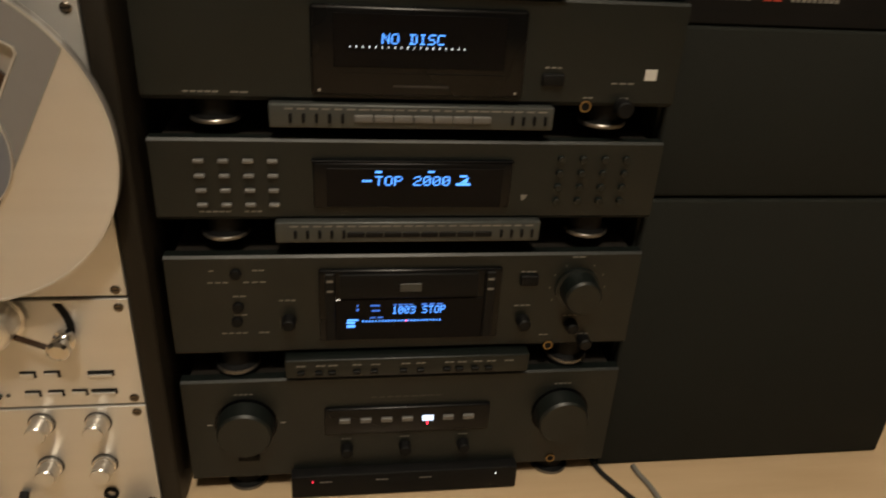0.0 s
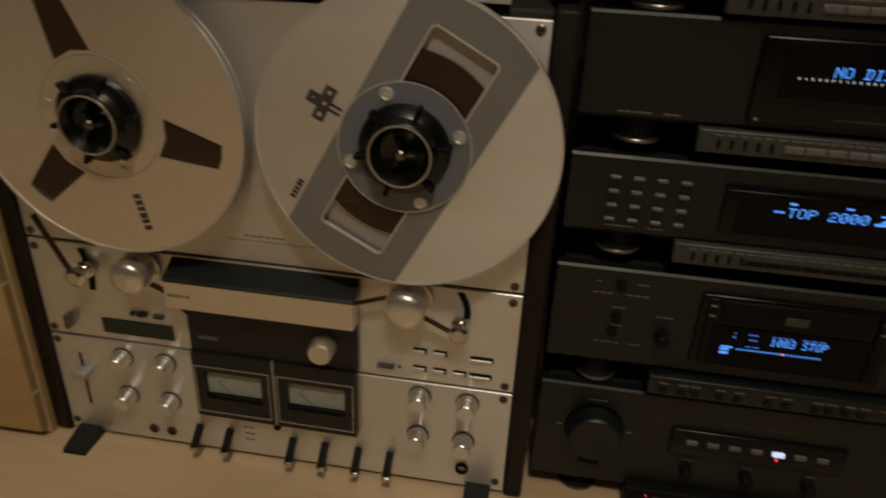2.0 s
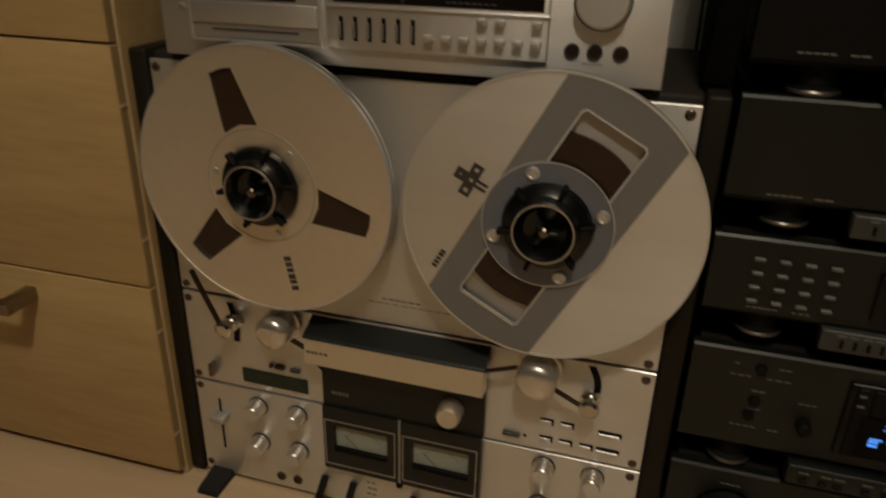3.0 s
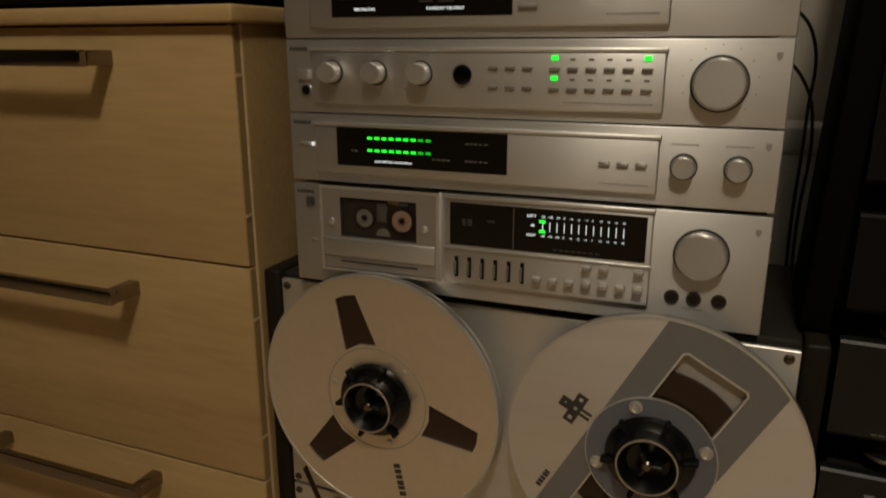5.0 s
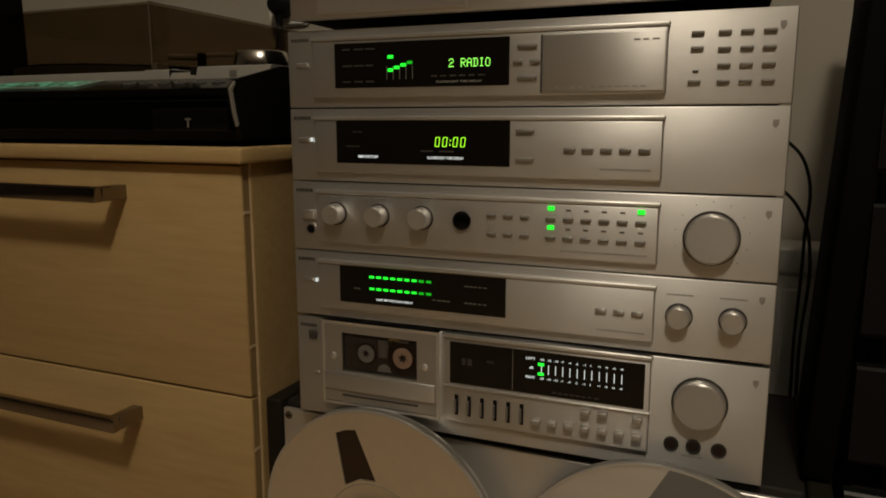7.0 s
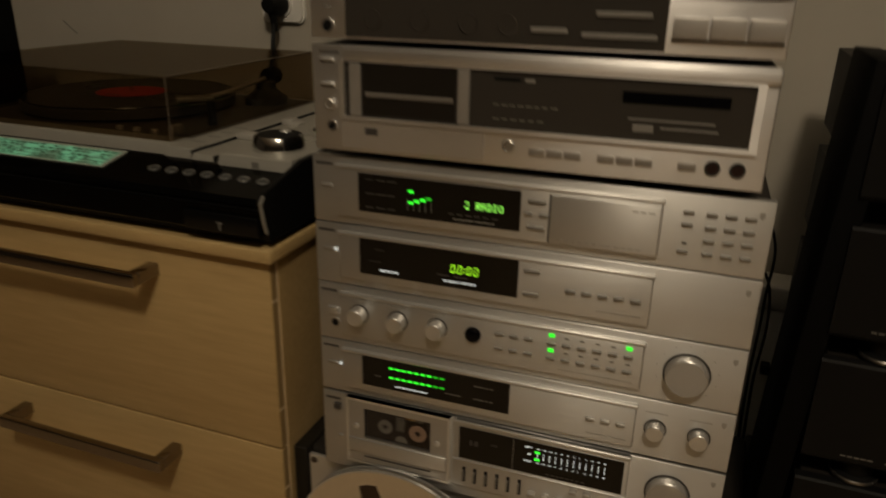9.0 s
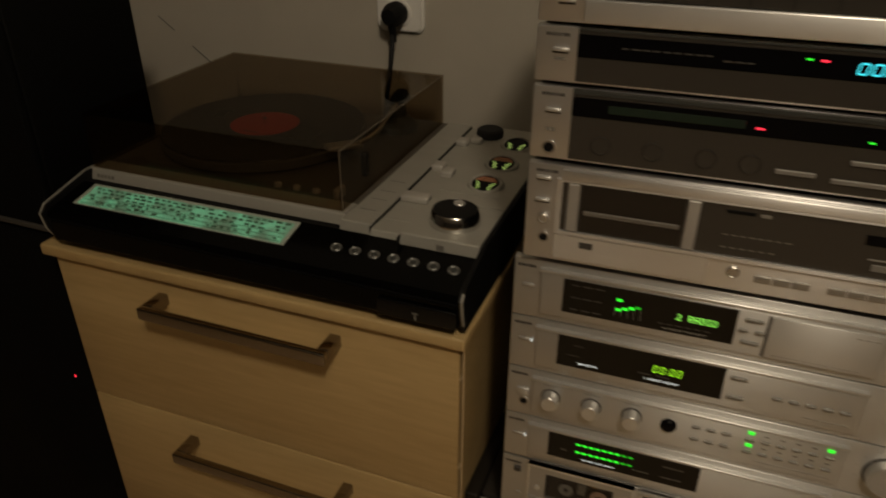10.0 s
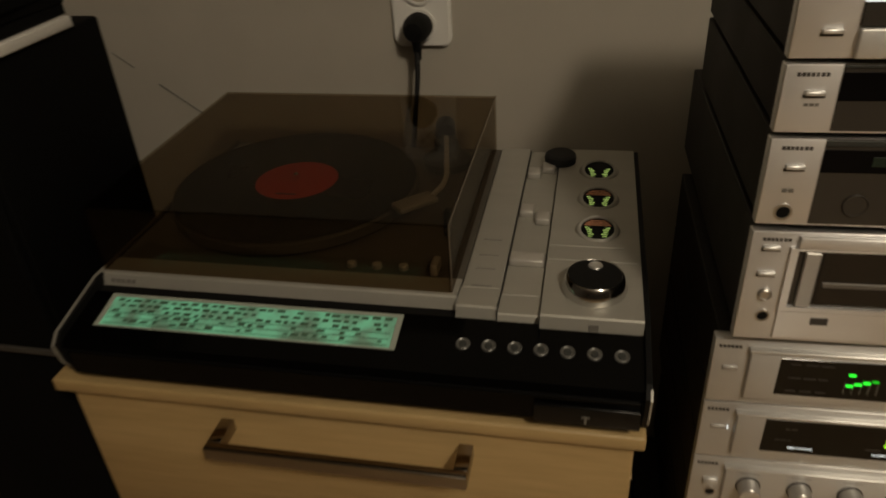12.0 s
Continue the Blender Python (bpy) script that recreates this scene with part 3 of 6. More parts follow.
for x0, x1, y0, y1 in ((-1.0535, -0.7475, -0.0068, -0.0026), (-1.0535, -0.7475, -0.0450, -0.0433), (-1.0535, -1.0480, -0.0433, -0.0062), (-0.7530, -0.7475, -0.0433, -0.0062)):
    part("scale_border", on_slope(block(x0, x1, y0, y1, 0.0003, 0.0016, 0.0003)), METER_FACE, player)
for i in range(7):
    x = -0.687 + i * 0.0233
    key = part("push_button", on_slope(turned((x, -0.031, 0), "z", [(0, 0.0068), (0.0012, 0.0067), (0.0018, 0.0060), (0.0010, 0.0050), (0.0009, 0.0005)], 24)), BUTTON_RING, player)
    part("button_cap", on_slope(turned((x, -0.031, 0.0009), "z", [(0, 0.0036), (0.0012, 0.0033), (0.0015, 0.0005)], 20)), BLACK_BAR, key)
part("front_recess", block(TT_L + 0.006, TT_R - 0.006, -0.0540, -0.0440, 0.750, 0.7775, 0.001), GLASS_DEEP, player)
part("cassette_flap", block(-0.620, -0.530, -0.0585, -0.0535, 0.750, 0.771, 0.0012, 2), POD, player)
part("flap_mark", joined(block(-0.5765, -0.5745, -0.0590, -0.0584, 0.753, 0.762, 0), block(-0.579, -0.572, -0.0590, -0.0584, 0.760, 0.7615, 0)), PRINT_GREY, player)

# silver deck plates: one under the lid, three strips with controls beside it
def lip(x0, x1, y0, z=None):
    z = TOPZ if z is None else z
    return prism_x([(y0 - 0.004, 0.801), (y0 + 0.030, 0.801), (y0 + 0.030, z), (y0 + 0.0015, z), (y0, z - 0.0015)], x0, x1)


part("deck_front_strip", lip(TT_L + 0.001, -0.7000, 0.030), PLAYER_SILVER, player)
part("deck_plate", block(TT_L + 0.001, -0.6990, 0.0605, 0.372, 0.801, 0.8125, 0.001), PLINTH, player, "dark brown turntable plinth")
part("control_strip", lip(-0.6993, -0.6605, 0.017), PLAYER_SILVER, player)
part("control_strip", block(-0.6985, -0.6605, 0.0475, 0.374, 0.801, TOPZ, 0.001), PLAYER_SILVER, player)
part("control_strip", lip(-0.6597, -0.6215, 0.014, TOPZ - 0.004), PLAYER_SILVER, player)
part("control_strip", block(-0.6597, -0.6215, 0.0445, 0.374, 0.801, TOPZ - 0.004, 0.001), PLAYER_SILVER, player)
part("control_plate", prism_x([(0.006, 0.8012), (0.374, 0.8012), (0.374, TOPZ + 0.001), (0.0115, TOPZ + 0.001), (0.010, TOPZ - 0.0005)], -0.6205, TT_R - 0.0045), PLAYER_SILVER, player)
part("control_rib", block(-0.6195, TT_R - 0.006, 0.1030, 0.1055, TOPZ + 0.0008, TOPZ + 0.0022, 0.0005), PLAYER_SILVER, player)
part("control_rib", block(-0.6195, TT_R - 0.02, 0.130, 0.1325, TOPZ + 0.0008, TOPZ + 0.0022, 0.0005), PLAYER_SILVER, player)
part("plate_gap", block(-0.6214, -0.6206, 0.0, 0.372, 0.806, TOPZ - 0.001, 0), BLACK_MATT, player)
part("plate_gap", block(-0.6604, -0.6598, 0.012, 0.372, 0.804, TOPZ - 0.001, 0), BLACK_MATT, player)
for x, y in ((-0.6500, 0.302), (-0.6330, 0.318), (-0.6500, 0.205), (-0.6310, 0.189)):
    key = part("slide_key", block(x - 0.0080, x + 0.0080, y - 0.010, y + 0.010, TOPZ - 0.0045, TOPZ + 0.004, 0.002, 2), PLAYER_KEY, player)
for x, y0, z in ((-0.6607, 0.017, TOPZ), (-0.6217, 0.014, TOPZ - 0.004), (-0.7002, 0.030, TOPZ)):
    part("strip_edge", prism_x([(y0 - 0.0046, 0.8015), (y0 + 0.010, 0.8015), (y0 + 0.010, z + 0.0003), (y0 + 0.0010, z + 0.0003), (y0 - 0.0006, z - 0.0015)], x - 0.0006, x + 0.0004), SILVER_LIGHT, player)
part("slide_key", block(-0.6585, -0.6230, 0.094, 0.112, TOPZ - 0.0045, TOPZ + 0.004, 0.002, 2), PLAYER_KEY, player)
for y in (0.050, 0.080, 0.105, 0.136):
    part("strip_print", block(-0.690, -0.670, y, y + 0.0015, TOPZ, TOPZ + 0.0003, 0), PRINT_GREY, player)
part("rear_knob", turned((-0.6200, 0.336, TOPZ + 0.001), "z", [(0, 0.0195), (0.006, 0.0200), (0.010, 0.0190), (0.012, 0.016), (0.0115, 0.001)], 40), RUBBER, player, "black round knob")
for y in (0.171, 0.241, 0.315):
    # a raised collar whose round face leans towards the front
    lean = Matrix.Translation((-0.5715, y - 0.007, TOPZ + 0.0012)) @ Matrix.Rotation(radians(11), 4, "X") @ Matrix.Scale(0.82, 4)
    well = part("meter_bezel", moved(turned((0, 0, -0.018), "z", [(0, 0.0310), (0.018, 0.0290), (0.0230, 0.0262), (0.0240, 0.0240), (0.0228, 0.0222), (0.0200, 0.0212), (0.0198, 0.001)], 44), lean), PLAYER_SILVER, player)
    part("bezel_rim", moved(turned((0, 0, 0.0030), "z", [(0, 0.0238), (0.0022, 0.0240), (0.0030, 0.0230), (0.0022, 0.0218), (0, 0.0216)], 44), lean), PLAYER_KEY, well)
    part("meter_window", moved(turned((0, 0, 0.0019), "z", [(0, 0.0214), (0.0016, 0.0212), (0.0017, 0.001)], 36), lean), GLASS_BLACK, well)
    for s in (-1, 1):
        # a curved scale line with short ticks on its outer side
        arc = [(s * (0.0078 + 0.0042 * q * q), -0.0150 + 0.0170 * q) for q in (0, 0.25, 0.5, 0.75, 1.0)]
        tick = [moved(block(-0.00025, 0.00025, -0.0003, math.dist(a, c) + 0.0003, 0, 0.0004, 0), Matrix.Translation((a[0], a[1], 0.0040)) @ Matrix.Rotation(math.atan2(a[0] - c[0], c[1] - a[1]), 4, "Z")) for a, c in zip(arc, arc[1:])]
        tick += [block(min(u, v), max(u, v), a[1] - 0.0006, a[1] + 0.0006, 0.0040, 0.0044, 0) for i, a in enumerate(arc) for u, v in ((a[0] + s * 0.0008, a[0] + s * 0.0042), (a[0] - s * (0.0016 + 0.0018 * (i % 2)), a[0] - s * 0.0008))]
        part("meter_scale", moved(joined(*tick), lean), SCALE_GREEN, well)
    if y < 0.3:
        part("meter_band", moved(joined(*[block(-w, w, v, v + 0.0016, 0.0040, 0.0044, 0.0003) for w, v in ((0.0172, 0.0062), (0.0158, 0.0092), (0.0136, 0.0122), (0.0100, 0.0152))]), lean), ROSE, well)
big = part("volume_knob", turned((-0.5730, 0.0560, TOPZ + 0.001), "z", [(0, 0.0300), (0.003, 0.0305), (0.0155, 0.0272), (0.0170, 0.0258), (0.0160, 0.0248), (0.0160, 0.001)], 56), CHROME, player, "polished volume knob")
part("knob_inlay", turned((-0.5730, 0.0560, TOPZ + 0.0167), "z", [(0, 0.0247), (0.0012, 0.0246), (0.0014, 0.001)], 48), BLACK_MATT, big)
part("finger_dimple", turned((-0.5730, 0.0705, TOPZ + 0.0179), "z", [(0, 0.0070), (0.0012, 0.0062), (0.0003, 0.0045), (0.0002, 0.0005)], 24), KNOB, big)
part("front_badge", block(-0.577, -0.568, 0.0062, 0.0072, 0.803, 0.810, 0.0005), PRINT_GREY, player)
part("maker_bars", moved(bars(-1.067, -1.038, 0, 0.0, 0.0045, 5, 3), Matrix.Translation((0, 0.0268, 0.8045)) @ Matrix.Rotation(radians(-18), 4, "X")), PRINT_GREY, player)
PLX, PLY = -0.9310, 0.2230
part("platter", turned((PLX, PLY, 0.8125), "z", [(0, 0.135), (0.004, 0.148), (0.015, 0.148), (0.017, 0.145), (0.017, 0.001)], 72), PLATTER, player, "dull metal platter rim")
for x in (-0.818, -0.791, -0.763):
    part("speed_button", turned((x, 0.074, 0.8125), "z", [(0, 0.0052), (0.004, 0.0048), (0.005, 0.0036), (0.005, 0.0005)], 20), KEY_WHITE, player)
part("cue_lever", block(-0.7330, -0.7250, 0.062, 0.082, 0.8125, 0.826, 0.002, 2), KEY_WHITE, player)
part("arm_base", turned((-0.7640, 0.322, 0.8125), "z", [(0, 0.032), (0.010, 0.032), (0.012, 0.028), (0.022, 0.016), (0.032, 0.015), (0.034, 0.012), (0.034, 0.001)], 36), BLACK_BAR, player)
tube("tonearm", [(-0.7640, 0.322, 0.850), (-0.7520, 0.26, 0.849), (-0.7440, 0.20, 0.847), (-0.7520, 0.174, 0.844)], 0.0030, KNOB, player)
part("counterweight", moved(turned((0, 0, 0), "y", [(-0.014, 0.001), (-0.014, 0.013), (0.014, 0.013), (0.014, 0.001)], 28), Matrix.Translation((-0.770, 0.348, 0.850)) @ Matrix.Rotation(radians(10), 4, "Z")), BLACK_MATT, player)
part("headshell", moved(block(-0.011, 0.011, -0.024, 0.024, -0.004, 0.003, 0.002, 2), Matrix.Translation((-0.7690, 0.162, 0.842)) @ Matrix.Rotation(radians(-46), 4, "Z")), KEY_GREY, player, "grey headshell")
part("arm_rest", block(-0.734, -0.726, 0.140, 0.150, 0.8125, 0.844, 0.0015, 2), BLACK_MATT, player)
LX0, LX1, LY0, LY1, LZ0, LZ1, TH = -1.0785, -0.7055, 0.035, 0.368, 0.8145, 0.889, 0.003
lid = block(LX0, LX1, LY0, LY1, LZ0, LZ1, 0)
bmesh.ops.delete(lid, geom=[f for f in lid.faces if f.normal.z < -0.9], context="FACES")
bmesh.ops.bevel(lid, geom=[e for e in lid.edges if len(e.link_faces) == 2], offset=0.0015, segments=2, affect="EDGES", profile=0.5)
bmesh.ops.solidify(lid, geom=list(lid.faces), thickness=TH)
cover = part("dust_cover", lid, LID, player, "closed smoked brown acrylic dust cover")
# pale strips added along two edges of the sheet, painting their glint
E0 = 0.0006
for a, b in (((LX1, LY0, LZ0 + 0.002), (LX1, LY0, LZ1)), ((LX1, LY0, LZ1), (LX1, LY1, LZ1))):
    part("cover_edge_glint", block(min(a[0], b[0]) - E0, max(a[0], b[0]) + E0, min(a[1], b[1]) - E0, max(a[1], b[1]) + E0, min(a[2], b[2]) - E0, max(a[2], b[2]) + E0, 0.0003), EDGE_GLINT, cover, "pale strip painting the glint on the acrylic edge")
settle(player, ASKEW)

record = thing("vinyl_record", (PLX, PLY, 0.830), "black vinyl record with a red label on the platter", "record")
part("disc", turned((PLX, PLY, 0.8297), "z", [(0, 0.1445), (0.0008, 0.1460), (0.0018, 0.1455), (0.0015, 0.143), (0.0015, 0.056), (0.0018, 0.054), (0.0018, 0.001)], 96), VINYL, record)
part("label", turned((PLX, PLY, 0.8317), "z", [(0, 0.050), (0.0003, 0.050), (0.0003, 0.004)], 56), RED_LABEL, record)
part("label_print", block(PLX - 0.013, PLX + 0.013, PLY - 0.039, PLY - 0.036, 0.8320, 0.8323, 0), PRINT_DARK, record)
part("spindle", turned((PLX, PLY, 0.8318), "z", [(0, 0.0035), (0.008, 0.0035), (0.010, 0.001)], 14), CHROME, record)
settle(record, ASKEW)


# ---- silver units with long display windows, stacked on the tape deck ----
SL, SR, SY = -0.478, -0.059, -0.035
STACKED = []
# the stack is turned a little, like the chest beside it
TURNED = Matrix.Translation((SR, -0.020, 0)) @ Matrix.Rotation(radians(1.8), 4, "Z") @ Matrix.Translation((-SR, -SY, 0))


def silver_unit(name, z0, z1, label, category, panel=True, left=SL, right=SR, y=SY, depth=0.30):
    u = thing(name, ((left + right) / 2, y + 0.15, z0), label, category)
    STACKED.append(u)
    part("case", block(left + 0.004, right - 0.004, y + 0.010, y + depth, z0 + 0.001, z1 - 0.001, 0.001), CASE, u, "dark painted metal case")
    part("fascia", block(left, right, y, y + 0.0096, z0 + 0.0001, z1 - 0.0002, 0.0010, 2), SILVER, u)
    part("maker_bars", bars(left + 0.004, left + 0.022, y, z1 - 0.0098, 0.0030, 6, 5), PRINT_DARK, u)
    if panel:
        part("raised_panel", block(-0.450, -0.1455, y - 0.0045, y + 0.0002, z0 + 0.0085, z1 - 0.0105, 0.0015, 2), SILVER, u)
        part("bright_edge", block(-0.4515, -0.1445, y - 0.0056, y + 0.0003, z1 - 0.0104, z1 - 0.0068, 0.0014, 2), SILVER_LIGHT, u)
        part("shield_badge", plate([(-0.0705, z1 - 0.0100), (-0.0705, z1 - 0.0135), (-0.0685, z1 - 0.0160), (-0.0665, z1 - 0.0135), (-0.0665, z1 - 0.0100)], [], y - 0.0004, y + 0.0004), PRINT_FAINT, u)
    return u


def flat_key(u, x, z, w=0.0085, h=0.0026, y=SY - 0.0045, out=0.0024, mat=None):
    return part("button", block(x - w / 2, x + w / 2, y - out, y + 0.001, z - h / 2, z + h / 2, 0.0009, 2), mat or KEY_GREY, u)


def window(u, x0, x1, z0, z1, y=SY - 0.0045, mat=None, name="display_window"):
    return part(name, block(x0, x1, y - 0.0006, y + 0.001, z0, z1, 0.0003), mat or GLASS_BROWN, u)


def socket_hole(u, x, z, y=SY, r=0.0055, rim=None, well=None):
    rim_part = part("jack_socket", ring(x, z, y - 0.0012, y + 0.0005, r, r * 0.76, 28), rim or KNOB_DULL, u)
    part("socket_well", turned((x, y, z), "y", [(0.0004, r * 0.76), (-0.0004, r * 0.76)], 24), well or BLACK_MATT, rim_part)


PY = SY - 0.0052
# tuner
u = silver_unit("tuner", 0.7710, 0.8385, "silver tuner with green lit display reading a radio station", "tuner")
w = window(u, -0.427, -0.267, 0.7875, 0.8255)
dotted("display_letter", "2 RADIO", -0.3190, PY, 0.8028, 0.0070, 0.0362, LED_TEXT, w)
part("signal_bars", joined(*[block(x, x + 0.0052, PY - 0.0002, PY + 0.0002, z, z + 0.0028, 0) for x, z in ((-0.375, 0.8115), (-0.375, 0.8005), (-0.369, 0.8025), (-0.363, 0.8045))]), LED_GREEN, w)
part("signal_bar", block(-0.3570, -0.3520, PY - 0.0002, PY + 0.0002, 0.8065, 0.8090, 0), LED_GREEN_DIM, w)
part("signal_lines", joined(*[block(x, x + 0.0003, PY - 0.0002, PY + 0.0002, 0.7940, 0.8050, 0) for x in (-0.376, -0.370, -0.364, -0.358, -0.352)]), PRINT_PALE, w)
words("display_caption", "FLUORESCENT TUBE DISPLAY", -0.330, PY, 0.7905, 0.0018, PRINT_PALE, w, 0.040)
prints("display_print", w, PRINT_DARK, (-0.419, -0.385, PY, 0.8195, 0.0012, 3, 1), (-0.419, -0.385, PY, 0.8055, 0.0014, 3, 2), (-0.419, -0.385, PY, 0.7920, 0.0014, 3, 3), (-0.335, -0.285, PY, 0.7955, 0.0012, 6, 4))
for x, z, ww in ((-0.2525, 0.8175, 0.016), (-0.2600, 0.8055, 0.008), (-0.2460, 0.8055, 0.008), (-0.2525, 0.7930, 0.016)):
    flat_key(u, x, z, ww, 0.0032)
part("memory_door", block(-0.2395, -0.1470, SY - 0.0062, SY - 0.0046, 0.7815, 0.8250, 0.001, 2), SILVER, u)
part("door_gap", block(-0.2415, -0.2400, SY - 0.0052, SY - 0.0044, 0.7810, 0.8255, 0), PRINT_DARK, u)
prints("door_print", u, PRINT_FAINT, (-0.170, -0.150, SY - 0.0062, 0.8185, 0.0012, 3, 7), (-0.233, -0.158, SY - 0.0062, 0.7845, 0.0010, 12, 8))
for i in range(3):
    for j in range(4):
        flat_key(u, -0.1065 + i * 0.0150 + (j * 0.0002), 0.8225 - j * 0.0117, 0.0090, 0.0025, SY)
for x, z in ((-0.1250, 0.8225), (-0.1250, 0.8115), (-0.1260, 0.7875)):
    flat_key(u, x, z, 0.0090, 0.0025, SY)
flat_key(u, -0.1255, 0.7950, 0.004, 0.0015, SY, 0.001, PRINT_DARK)
flat_key(u, -0.463, 0.8085, 0.012, 0.0040, SY, 0.0016, SILVER_GREY)
# timer
u = silver_unit("audio_timer", 0.7050, 0.7700, "silver audio timer with lime green clock display", "timer")
w = window(u, -0.427, -0.2655, 0.7220, 0.7595)
for x in (-0.3318, -0.3250, -0.3156, -0.3088):
    clock_digit("clock_digit", x, PY, 0.7374, 0.0042, 0.0083, LED_LIME, w)
part("clock_colon", joined(block(-0.3182, -0.3173, PY - 0.0002, PY + 0.0002, 0.7385, 0.7400, 0), block(-0.3178, -0.3169, PY - 0.0002, PY + 0.0002, 0.7420, 0.7435, 0)), LED_LIME, w)
words("display_caption", "FLUORESCENT TUBE DISPLAY", -0.3385, PY, 0.7270, 0.0024, LED_PALE, w, 0.033)
words("display_caption", "TIMER FUNCTIONS", -0.4055, PY, 0.7270, 0.0024, LED_PALE, w, 0.020)
prints("display_print", w, PRINT_DARK, (-0.410, -0.400, PY, 0.7490, 0.0012, 2, 1), (-0.417, -0.402, PY, 0.7365, 0.0010, 3, 2), (-0.345, -0.310, PY, 0.7330, 0.0014, 2, 3))
for z in (0.7510, 0.7280):
    flat_key(u, -0.2530, z, 0.015, 0.0034)
for i in range(5):
    flat_key(u, -0.2165 + i * 0.01445, 0.7365, 0.0092, 0.0034)
part("panel_print", bars(-0.192, -0.153, SY - 0.0046, 0.7210, 0.0014, 19, 4), PRINT_FAINT, u)
flat_key(u, -0.463, 0.7420, 0.012, 0.0040, SY, 0.0016, SILVER_GREY)
part("power_light", block(-0.4558, -0.4548, SY - 0.0020, SY, 0.7405, 0.7440, 0.0004), LED_PALE, u)
# control amplifier
u = silver_unit("control_amplifier", 0.6400, 0.7040, "silver control amplifier with three small knobs and a large volume knob", "amplifier")
for x in (-0.4290, -0.3860, -0.3440):
    k = part("tone_knob", turned((x, SY - 0.0045, 0.6760), "y", [(0, 0.0094), (-0.010, 0.0090), (-0.0125, 0.0088), (-0.0135, 0.0080), (-0.0134, 0.0005)], 32), KNOB, u)
    part("knob_ring", ring(x, 0.6760, SY - 0.0052, SY - 0.004, 0.0106, 0.0094, 32), PRINT_DARK, k)
    part("knob_print", bars(x - 0.008, x + 0.008, SY - 0.0046, 0.6905, 0.0012, 7, int(-x * 1000)), PRINT_FAINT, u)
part("sensor_dome", turned((-0.3070, SY - 0.0045, 0.6755), "y", [(0, 0.0082), (-0.002, 0.0080), (-0.0045, 0.006), (-0.0058, 0.0005)], 28), GLASS_BLACK, u, "black glossy sensor window")
for i in range(3):
    flat_key(u, -0.2805 + i * 0.0143, 0.6815, 0.0082, 0.0026)
    flat_key(u, -0.2805 + i * 0.0143, 0.6660, 0.0082, 0.0026)
for i in range(6):
    for z in (0.6810, 0.6655):
        flat_key(u, -0.2300 + i * 0.01425, z, 0.0084, 0.0026)
        if not ((i in (0, 5) and z > 0.68) or (i == 0 and z < 0.68)):
            part("key_mark", block(-0.2320 + i * 0.01425, -0.2280 + i * 0.01425, SY - 0.0048, SY - 0.0042, z + 0.0065, z + 0.0080, 0), PRINT_GREY, u)
for x, z in ((-0.2300, 0.6892), (-0.1588, 0.6892), (-0.2300, 0.6735)):
    part("green_light", block(x - 0.0028, x + 0.0028, SY - 0.0056, SY - 0.004, z - 0.0016, z + 0.0020, 0.0004), LED_GREEN, u)
part("panel_print", bars(-0.222, -0.153, SY - 0.0046, 0.6545, 0.0012, 34, 9), PRINT_FAINT, u)
k = part("volume_knob", turned((-0.1070, SY, 0.6713), "y", [(0, 0.0192), (-0.0075, 0.0189), (-0.0096, 0.0186), (-0.0105, 0.0176), (-0.0103, 0.0005)], 64), KNOB, u)
part("knob_face", turned((-0.1070, SY - 0.0105, 0.6713), "y", [(0, 0.0172), (-0.0004, 0.0170), (-0.0004, 0.0004)], 56), SILVER_GREY, k)
# flat dark ring painting the shade at the foot of the volume knob
part("painted_knob_shadow", ring(-0.1070, 0.6713, SY - 0.0010, SY + 0.0004, 0.0209, 0.0194, 48), PRINT_DARK, k)
for i in range(11):
    a = radians(225 - i * 27)
    part("volume_tick", block(-0.1070 + 0.0268 * math.cos(a) - 0.0004, -0.1070 + 0.0268 * math.cos(a) + 0.0004, SY - 0.0002, SY + 0.0003, 0.6725 + 0.0268 * math.sin(a) - 0.0004, 0.6725 + 0.0268 * math.sin(a) + 0.0004, 0), PRINT_GREY, u)
flat_key(u, -0.4605, 0.6735, 0.013, 0.0085, SY, 0.003, SILVER)
socket_hole(u, -0.4590, 0.6595)
# power amplifier
u = silver_unit("power_amplifier", 0.5770, 0.6390, "silver power amplifier with two rows of green level lights", "amplifier")
w = window(u, -0.427, -0.267, 0.5940, 0.6280)
for z, n in ((0.6195, 9), (0.6085, 9)):
    for i in range(n):
        part("level_light", block(-0.3960 + i * 0.0070, -0.3912 + i * 0.0070, PY - 0.0003, PY + 0.0002, z - 0.0011, z + 0.0011, 0), LED_GREEN if i < 7 else LED_GREEN_DIM, w)
words("display_caption", "LIGHT EMITTING DIODE DISPLAY", -0.389, PY, 0.5980, 0.0020, LED_PALE, w, 0.036)
prints("display_print", w, PRINT_GREY, (-0.334, -0.316, PY, 0.6030, 0.0012, 4, 1), (-0.304, -0.283, PY, 0.6030, 0.0012, 5, 2), (-0.412, -0.405, PY, 0.6070, 0.0014, 2, 3), (-0.304, -0.283, PY, 0.6180, 0.0010, 5, 2))
for i in range(3):
    flat_key(u, -0.1870 + i * 0.0143, 0.6085, 0.0088, 0.0036, mat=SILVER_GREY)
part("panel_print", bars(-0.190, -0.152, SY - 0.0046, 0.5920, 0.0010, 22, 4), PRINT_FAINT, u)
